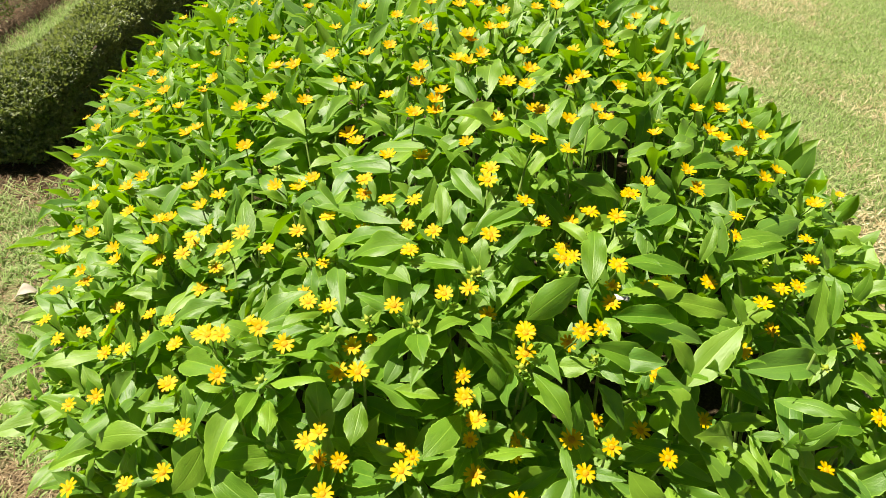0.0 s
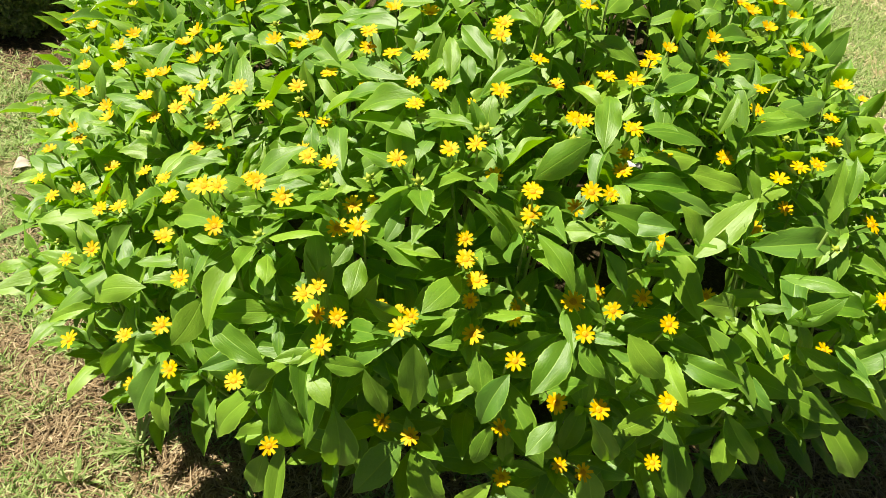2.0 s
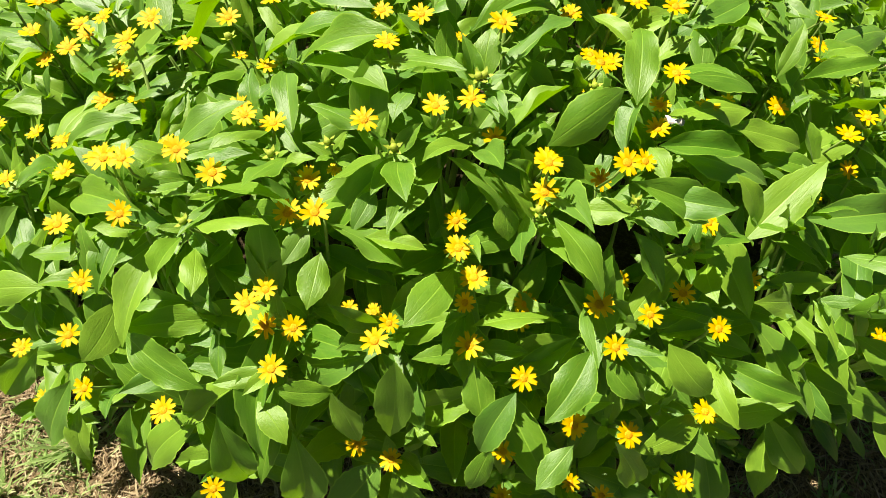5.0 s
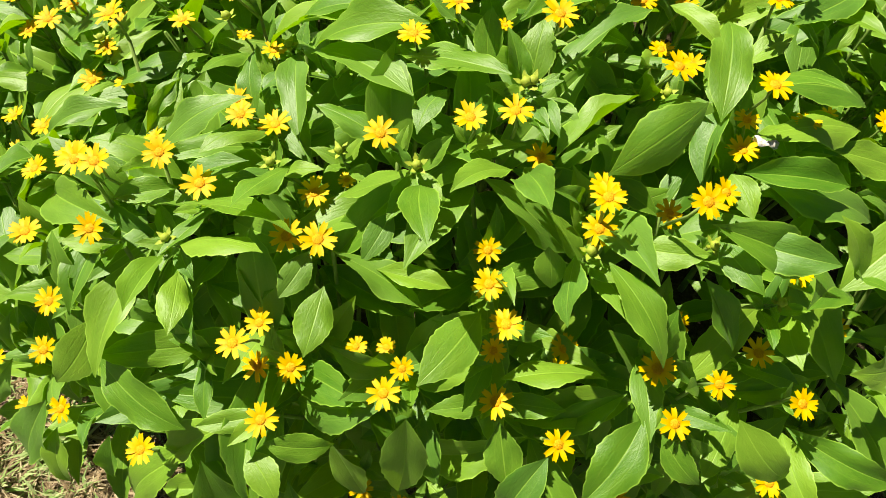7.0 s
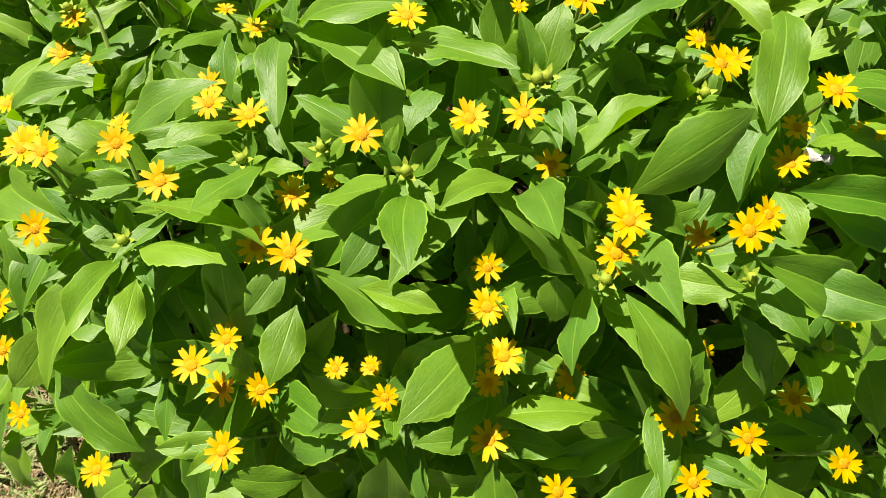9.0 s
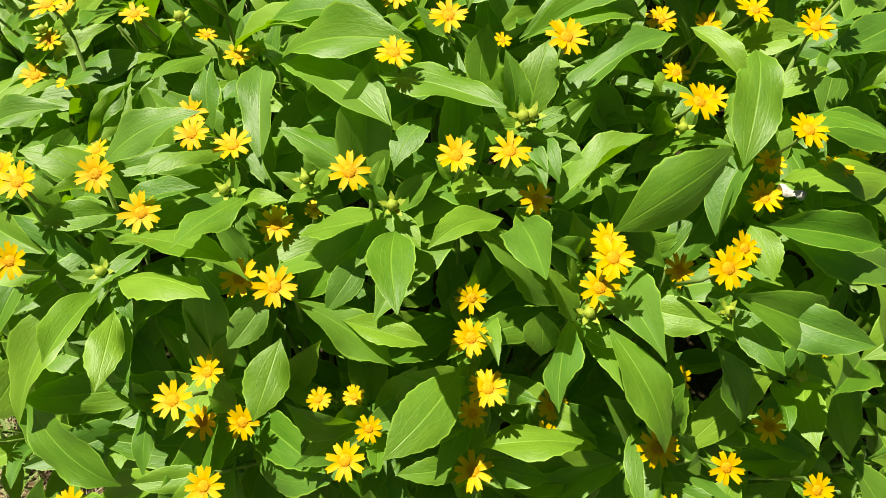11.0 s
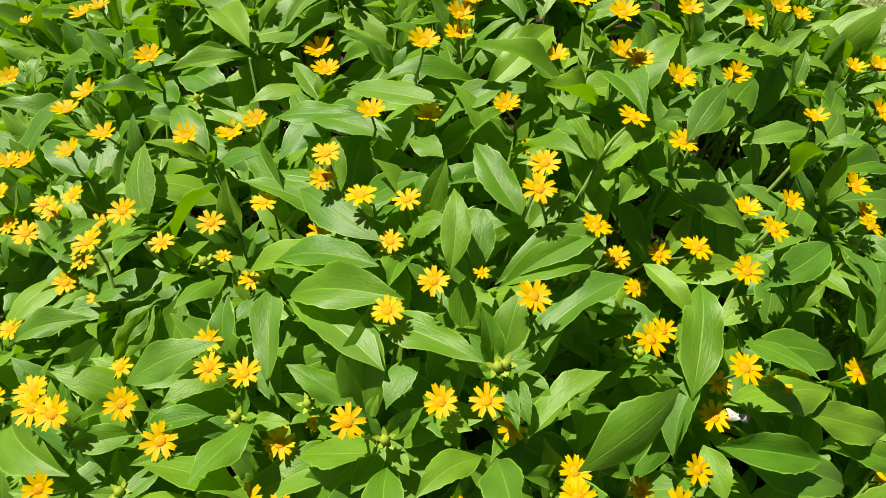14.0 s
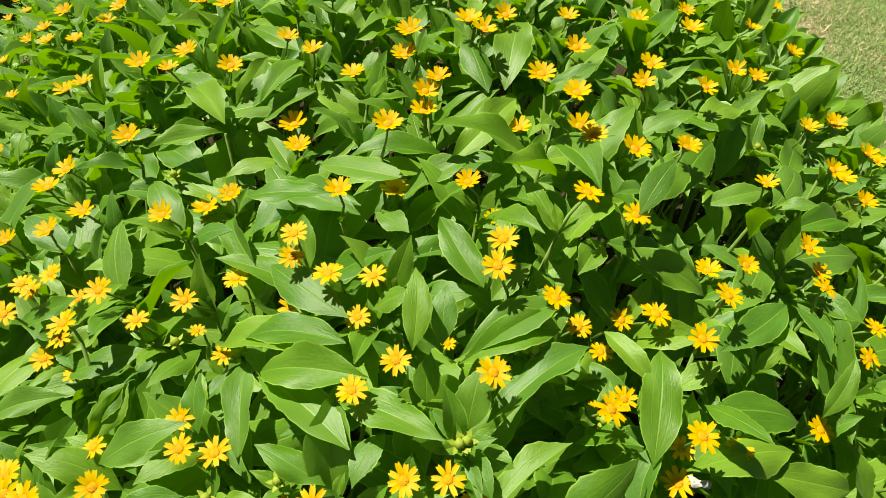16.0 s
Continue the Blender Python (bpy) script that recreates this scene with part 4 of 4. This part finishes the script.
for _ in range(2200):
    y = rng.uniform(0.34, near_y)
    x = rng.uniform(left_edge(y), 0.84)
    roof = canopy(x, y)
    if y > front_edge(x) - 0.03 and roof > 0.16:
        try_shoot(x, y, roof - rng.uniform(0.02, 0.065), 3, 0.054)
for _ in range(1100):
    y = rng.uniform(0.40, 0.95)
    x = rng.uniform(left_edge(y) + 0.1, 0.74)
    roof = canopy(x, y)
    if y > front_edge(x) + 0.03 and roof > 0.3:
        try_shoot(x, y, roof - rng.uniform(0.11, 0.28), 2, 0.070, 1.15)
# the steep front and the two flanks, down towards the ground
for _ in range(700):
    x = rng.uniform(-0.60, 0.72)
    z = rng.uniform(0.10, 0.42)
    try_shoot(x, front_edge(x) + rng.uniform(0.0, 0.06) + 0.10 * max(0, 0.22 - z), z, 3, 0.066, 0.95)
for _ in range(500):
    y = rng.uniform(0.45, near_y)
    x = left_edge(y) + rng.uniform(0.0, 0.10) if rng.random() < 0.5 else 0.82 - rng.uniform(0, 0.1)
    if y > front_edge(x):
        try_shoot(x, y, rng.uniform(0.09, max(0.10, canopy(x, y))), 3, 0.070, 0.95)


def far_foliage(i, spots):
    """Leaves of a plant at the far end of the bed, one mesh."""
    verts, faces, uvs = [], [], []
    for p in spots:
        axis = (Vector((0, 0, 0.7)) + outward(p.x, p.y) * 0.7 + Vector((rng.uniform(-0.3, 0.3), rng.uniform(-0.3, 0.3), 0))).normalized()
        e1 = axis.orthogonal().normalized()
        e2 = axis.cross(e1)
        for k in range(6):
            a = k * math.pi + (k // 2) * 1.6 + rng.uniform(-0.4, 0.4)
            rise = radians(rng.uniform(12, 74) - 12 * (k // 2))
            d = (e1 * math.cos(a) + e2 * math.sin(a)) * math.cos(rise) + axis * math.sin(rise)
            at = p - axis * 0.025 * (k // 2)
            size = rng.uniform(0.06, 0.112)
            if hides_flower(at, at + d * size):
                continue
            m = blade_pose(at, at + d * size, size * rng.uniform(0.30, 0.41), axis)
            v, f, u = rng.choice(LEAF_SIMPLE)
            o = len(verts)
            verts += [m @ Vector(q) for q in v]
            faces += [tuple(o + w for w in q) for q in f]
            uvs += u
    if verts:
        ob = put("foliage", mesh("foliage", verts, faces, uvs), LEAF_FAR, PLANTS[i], Matrix())
        tagged(ob, kind="stuff")


far_spots = [[] for _ in PLANTS]
for _ in range(3600):
    y = rng.uniform(near_y, BACK)
    x = rng.uniform(left_edge(y) - 0.03, 0.88)
    z = canopy(x, y) - rng.uniform(0.03, 0.08)
    if (x > 0.66 or x < left_edge(y) + 0.12) and rng.random() < 0.45:
        z = rng.uniform(0.06, z)
    p = Vector((x, y, z))
    i = owner(p)
    if all((p - q).length > 0.058 for q in far_spots[i]):
        far_spots[i].append(p)
for i, spots in enumerate(far_spots):
    far_foliage(i, spots)
    for p in spots[::4]:
        NODES[i].append((p, False))

for ob in PLANTS:
    heads = sum(c.name.startswith("flower") and not c.name.startswith("flower_") for c in ob.children)
    if heads == 0:
        tagged(ob, "leafy green bedding plant without open flowers")
    elif heads < 5:
        tagged(ob, "leafy green bedding plant with a few yellow daisies")
    else:
        tagged(ob, "bushy green bedding plant full of yellow daisies")

# stems from the roots to the shoots
for i, (bx, by) in enumerate(BASES):
    crown = Vector((bx + rng.uniform(-0.02, 0.02), by + rng.uniform(-0.02, 0.02), 0.16))
    stem(i, ((bx, by, -0.012), (bx, by, 0.06), crown), (0.0062, 0.0052, 0.0046), "main_stem")
    spread = rng.sample(NODES[i], len(NODES[i]))
    chosen = sorted(spread, key=lambda n: not n[1])[:13]
    for node, _ in chosen:
        start = Vector((bx, by, 0.05)).lerp(crown, rng.random())
        bulge = start.lerp(node, 0.5) + Vector((node.x - bx, node.y - by, 0)) * 0.14 + Vector((0, 0, -0.02))
        pts = [start * (1 - s) ** 2 + bulge * 2 * s * (1 - s) + node * s * s for s in (0, 0.25, 0.5, 0.75, 1)]
        stem(i, pts, (0.0034, 0.0030, 0.0026, 0.0022, 0.0016), "branch")


# ---- hedges ----
def hedge(x0, x1, y0, y1, height, leaves, label):
    """A clipped hedge: woody stems and a crown of small leaves."""
    ob = new("hedge")
    ob.location = ((x0 + x1) / 2, y0, 0)
    tagged(ob, label, "hedge", "clipped hedges")
    inv = Matrix.Translation(ob.location).inverted()
    verts, faces, uvs = [], [], []
    cx, half = (x0 + x1) / 2, (x1 - x0) / 2
    for _ in range(leaves):
        y = rng.uniform(y0, y1)
        # round a clipped profile: two flanks and a flat top
        s = rng.random()
        top = height * (1 + 0.16 * noise.noise((y * 2.2, 1.0, cx)))
        if s < 0.55:
            x = cx + half * rng.uniform(-1, 1)
            z = top * (1 - 0.22 * abs((x - cx) / half) ** 3)
            n = Vector((0.35 * (x - cx) / half, 0, 1))
        elif s < 0.9:
            z = top * rng.uniform(0.06, 0.93)
            side = 1 if rng.random() < 0.75 else -1
            x = cx + side * half * (0.78 + 0.22 * math.sin(math.pi * min(1, z / top + 0.15)))
            n = Vector((side, 0, 0.35))
        else:
            x, z, y = cx + half * rng.uniform(-0.95, 0.95), top * rng.uniform(0.06, 0.9), y0 + rng.uniform(-0.05, 0.08)
            n = Vector((0, -1, 0.35))
        lump = 0.05 * noise.noise((x * 7, y * 7, z * 7)) - rng.expovariate(30)
        n.normalize()
        p = Vector((x, y, z)) + n * lump
        d = (n * 0.5 + Vector((rng.gauss(0, 1), rng.gauss(0, 1), rng.gauss(0.3, 0.8))).normalized()).normalized()
        up = (n + Vector((rng.gauss(0, 0.5), rng.gauss(0, 0.5), 0.6))).normalized()
        size = rng.uniform(0.012, 0.024)
        m = inv @ blade_pose(p, p + d * size, size * 0.55, up)
        o = len(verts)
        for q, u in (((0, 0, 0), (0.5, 0)), ((-0.5, 0.5, 0.12), (0, 0.5)), ((0, 1, 0), (0.5, 1)), ((0.5, 0.5, 0.12), (1, 0.5))):
            verts.append(m @ Vector(q))
            uvs.append(u)
        faces += [(o, o + 2, o + 1), (o, o + 3, o + 2)]
    crown = link("crown", mesh("crown", verts, faces, uvs, False), HEDGE_LEAF, ob)
    tagged(crown, kind="stuff")
    y = y0 + 0.1
    while y < y1:
        x = cx + rng.uniform(-0.4, 0.4) * half
        pts = [inv @ Vector((x, y, -0.02)), inv @ Vector((x + rng.uniform(-0.05, 0.05), y, height * 0.4)), inv @ Vector((x + rng.uniform(-0.12, 0.12), y + rng.uniform(-0.1, 0.1), height * 0.85))]
        link("trunk", mesh("trunk", *tube(pts, (0.012, 0.009, 0.004))), WOOD, ob)
        y += 0.19
    return ob


hedge(-1.68, -1.37, 1.90, 5.2, 0.26, 105000, "low clipped hedge of small dark-green leaves")
hedge(-3.10, -2.31, 3.1, 6.2, 0.40, 26000, "dark green clipped hedge in shade")


# ---- turf ----
def turf(name, label, material, count, place, length, lean, width, curl=0.0):
    """Blades of grass as one sheet of loose blades."""
    r = np.random.default_rng(11 + count)
    x, y = place(r, count)
    ang, ln = r.uniform(0, 2 * np.pi, len(x)), r.uniform(*length, len(x))
    tilt = r.uniform(*lean, len(x))
    dx, dy = np.cos(ang), np.sin(ang)
    w = width * r.uniform(0.6, 1.3, len(x))
    z0 = np.array([0.02 * (noise.noise((a * 1.7, b * 1.7, 3)) + 0.4 * noise.noise((a * 6, b * 6, 5))) for a, b in zip(x, y)]) * 0.8 - 0.006
    out, hi = ln * np.sin(tilt), ln * np.cos(tilt)
    lift = r.uniform(0.002, 0.012, len(x))
    v = np.empty((len(x), 5, 3))
    turn = r.normal(0, 1, len(x)) * curl
    ex, ey = np.cos(ang + turn), np.sin(ang + turn)
    for k, (s, h, ww) in enumerate(((0, 0, 1), (0, 0, -1), (0.5, 0.62, 0.8), (0.5, 0.62, -0.8), (1, 0.92, 0))):
        last = max(0.0, s - 0.5)
        v[:, k, 0] = x + dx * out * min(s, 0.5) + ex * out * last - dy * w * ww
        v[:, k, 1] = y + dy * out * min(s, 0.5) + ey * out * last + dx * w * ww
        v[:, k, 2] = z0 + lift + hi * h
    base = np.arange(len(x))[:, None] * 5
    f4 = (base + np.array([0, 1, 3, 2])).tolist()
    f3 = (base + np.array([2, 3, 4])).tolist()
    me = mesh(name, v.reshape(-1, 3).tolist(), f4 + f3, None, False)
    ob = link(name, me, material)
    tagged(ob, label, "grass", kind="stuff")


def beside_bed(r, n):
    x, y = r.uniform(-1.55, -0.36, n), 0.05 + 2.6 * r.random(n) ** 1.2
    clump = np.sin(x * 31 + 2.1 * np.sin(y * 27)) + np.sin(y * 37 + 1.6 * np.sin(x * 23)) + 0.7 * np.sin(x * 9 + 3 * np.sin(y * 7))
    keep = clump + r.normal(0, 0.45, n) > 0.65 - 2.2 * np.maximum(0, -0.85 - x) - 0.7 * (y - 0.6)
    keep &= y < 1.55 + 0.25 * r.random(n)
    return x[keep], y[keep]


def outside(x, y, margin):
    return (x < -0.71 - 0.30 * (np.minimum(y, 2.0) - 0.74) + margin) | (y < 0.375 + 0.42 * (x - 0.1) ** 2 + margin) | (x > 0.82 - margin)


def left_all(r, n):
    x, y = r.uniform(-1.6, 0.0, n), 0.05 + 3.4 * r.random(n) ** 1.3
    keep = outside(x, y, 0.04) & ((x < -0.36) | (r.random(n) < 0.25)) & ((y < 1.7) | (r.random(n) < 0.25))
    return x[keep], y[keep]


def front_all(r, n):
    x, y = r.uniform(-0.9, 1.2, n), r.uniform(0.15, 0.70, n)
    keep = outside(x, y, 0.09)
    return x[keep], y[keep]


def front_green(r, n):
    x, y = front_all(r, n)
    clump = np.sin(x * 33 + 2.1 * np.sin(y * 29)) + np.sin(y * 41 + 1.6 * np.sin(x * 21)) + r.normal(0, 0.5, len(x))
    return x[clump > 0.9], y[clump > 0.9]


def lawn_right(r, n):
    return 0.80 + 1.9 * r.random(n) ** 1.2, 0.3 + 5.2 * r.random(n) ** 1.3


def patches(x, y):
    return np.sin(x * 5.1 + 1.3 * np.sin(y * 3.7)) + np.sin(y * 4.3 + 1.7 * np.sin(x * 6.1 + 2)) + 0.8 * np.sin(x * 13 + y * 9) + 0.9 * np.sin(x * 29 + 2 * np.sin(y * 23)) * np.sin(y * 31 + x * 7)


def lawn_green(r, n):
    x, y = lawn_right(r, n)
    keep = patches(x, y) + 1.6 * (x - 1.3) + r.normal(0, 0.4, n) > 0.0
    return x[keep], y[keep]


def lawn_edge(r, n):
    x, y = 0.80 + 1.9 * r.random(n) ** 1.7, 0.3 + 5.2 * r.random(n) ** 1.3
    keep = patches(x, y) + 1.6 * (x - 1.3) + r.normal(0, 0.9, n) < 0.9
    return x[keep], y[keep]


def strip_left(r, n):
    return r.uniform(-2.5, -2.15, n), r.uniform(2.4, 4.8, n)


def behind_hedge(r, n):
    return -2.25 + 0.64 * r.random(n) ** 0.8, r.uniform(1.7, 4.8, n)


def hedge_foot(r, n):
    x, y = r.uniform(-1.75, -0.85, n), r.uniform(1.6, 3.3, n)
    keep = x < -0.74 - 0.30 * (np.minimum(y, 2.0) - 0.74)
    return x[keep], y[keep]


turf("grass", "short green grass blades on worn ground", GRASS, 72000, beside_bed, (0.015, 0.048), (0.7, 1.4), 0.0018, 0.5)
turf("dry_grass", "straw-coloured dry grass clippings on bare earth", STRAW, 36000, left_all, (0.014, 0.050), (1.1, 1.52), 0.0014, 0.8)
turf("dry_grass", "straw-brown dry stalks and litter under the plants", STRAW, 42000, front_all, (0.014, 0.055), (1.1, 1.5), 0.0013, 0.8)
turf("grass", "green grass blades on the shaded earth before the bed", GRASS, 30000, front_green, (0.015, 0.05), (0.7, 1.4), 0.0017, 0.5)
turf("dry_grass", "brown litter at the foot of the hedge", LITTER, 14000, hedge_foot, (0.014, 0.045), (1.1, 1.5), 0.0013, 0.8)
turf("grass", "short green lawn beside the flower bed", GRASS, 190000, lawn_green, (0.010, 0.034), (0.6, 1.42), 0.0017, 0.5)
turf("grass", "pale green grass behind the low hedge", GRASS, 34000, behind_hedge, (0.012, 0.040), (0.5, 1.3), 0.0016, 0.5)
turf("dry_grass", "pale dry grass in the lawn", PALE_STRAW, 140000, lawn_edge, (0.012, 0.042), (0.9, 1.52), 0.0017, 0.8)
# brown litter, its dark colour also carrying the shade between the hedges
turf("dry_grass", "dry litter on the bare strip between the hedges", LITTER, 9000, strip_left, (0.015, 0.05), (1.1, 1.5), 0.0014, 0.8)


# ---- small things ----
def dry_leaf(p, length, turn, label):
    """A curled, bleached leaf on the ground."""
    r = random.Random(3)
    v, f, u = leaf_shape(r, 10, False)
    v = [(a * 0.6 * length, b * length, (c + 0.16 * math.sin(b * 3.1) + 0.5 * a * a) * length) for a, b, c in v]
    ob = link("dry_leaf", mesh("dry_leaf", v, f, u), PAPER)
    ob.matrix_world = Matrix.Translation(p) @ Matrix.Rotation(turn, 4, 'Z')
    ob.modifiers.new("thick", 'SOLIDIFY').thickness = 0.0006
    tagged(ob, label, "leaf")


dry_leaf((-1.115, 1.19, 0.006), 0.065, radians(-72), "pale bleached dead leaf lying on the grass")


def scrap(p):
    """A papery white scrap, folded in two beside a flower, added in place of a moth."""
    verts, faces = [], []
    for i in range(7):
        s = i / 6
        w = 0.0055 * (0.25 + 0.75 * s ** 0.7)
        for j, u in enumerate((-1, -0.5, 0, 0.5, 1)):
            verts.append((u * w, 0.019 * s - 0.003 * abs(u) * s, 0.004 * (1 - abs(u)) + 0.0012 * math.sin(9 * s + 3 * u)))
    for i in range(6):
        for j in range(4):
            a = i * 5 + j
            faces.append((a, a + 1, a + 6, a + 5))
    ob = link("moth_stand_in", mesh("moth_stand_in", verts, faces), WHITE)
    ob.modifiers.new("thick", 'SOLIDIFY').thickness = 0.0004
    ob.matrix_world = Matrix.Translation(p) @ Matrix.Rotation(radians(82), 4, 'Z') @ Matrix.Rotation(radians(8), 4, 'X') @ Matrix.Rotation(radians(26), 4, 'Y')
    tagged(ob, "papery white scrap standing in for a moth among green leaves", "petal")


scrap((0.223, 0.547, 0.594))


def grass_tuft(x, y, count, length, label):
    """A tuft of broad green blades arching out of one root."""
    verts, faces = [], []
    for k in range(count):
        a, ln, w = rng.uniform(0, 6.3), length * rng.uniform(0.5, 1.1), rng.uniform(0.0018, 0.0034)
        lean = rng.uniform(0.5, 1.25)
        o, sx, sy = len(verts), rng.uniform(-0.012, 0.012), rng.uniform(-0.012, 0.012)
        for i in range(5):
            s = i / 4
            out = ln * math.sin(lean) * s
            z = ln * (math.cos(lean) * s + 0.35 * s * (1 - s)) - 0.004
            ww = w * (1 - s ** 2) + 0.0002
            for u in (-1, 0, 1):
                verts.append((sx + math.cos(a) * out - math.sin(a) * ww * u, sy + math.sin(a) * out + math.cos(a) * ww * u, z + 0.0006 * abs(u)))
        for i in range(4):
            for j in (0, 1):
                q = o + i * 3 + j
                faces.append((q, q + 1, q + 4, q + 3))
    ob = link("grass_tuft", mesh("grass_tuft", verts, faces), GRASS)
    ob.location = (x, y, 0.0)
    tagged(ob, label, "grass", "grass tufts")


for gx_, gy_, gn, gl in ((-0.52, 0.47, 34, 0.085), (-0.60, 0.40, 22, 0.06), (-0.43, 0.36, 20, 0.06), (-0.74, 0.55, 24, 0.06), (-0.92, 0.80, 22, 0.05), (-1.02, 1.05, 20, 0.05), (0.62, 0.40, 18, 0.05), (-0.30, 0.36, 14, 0.05)):
    grass_tuft(gx_, gy_, gn, gl, "small tuft of broad green grass on bare earth")
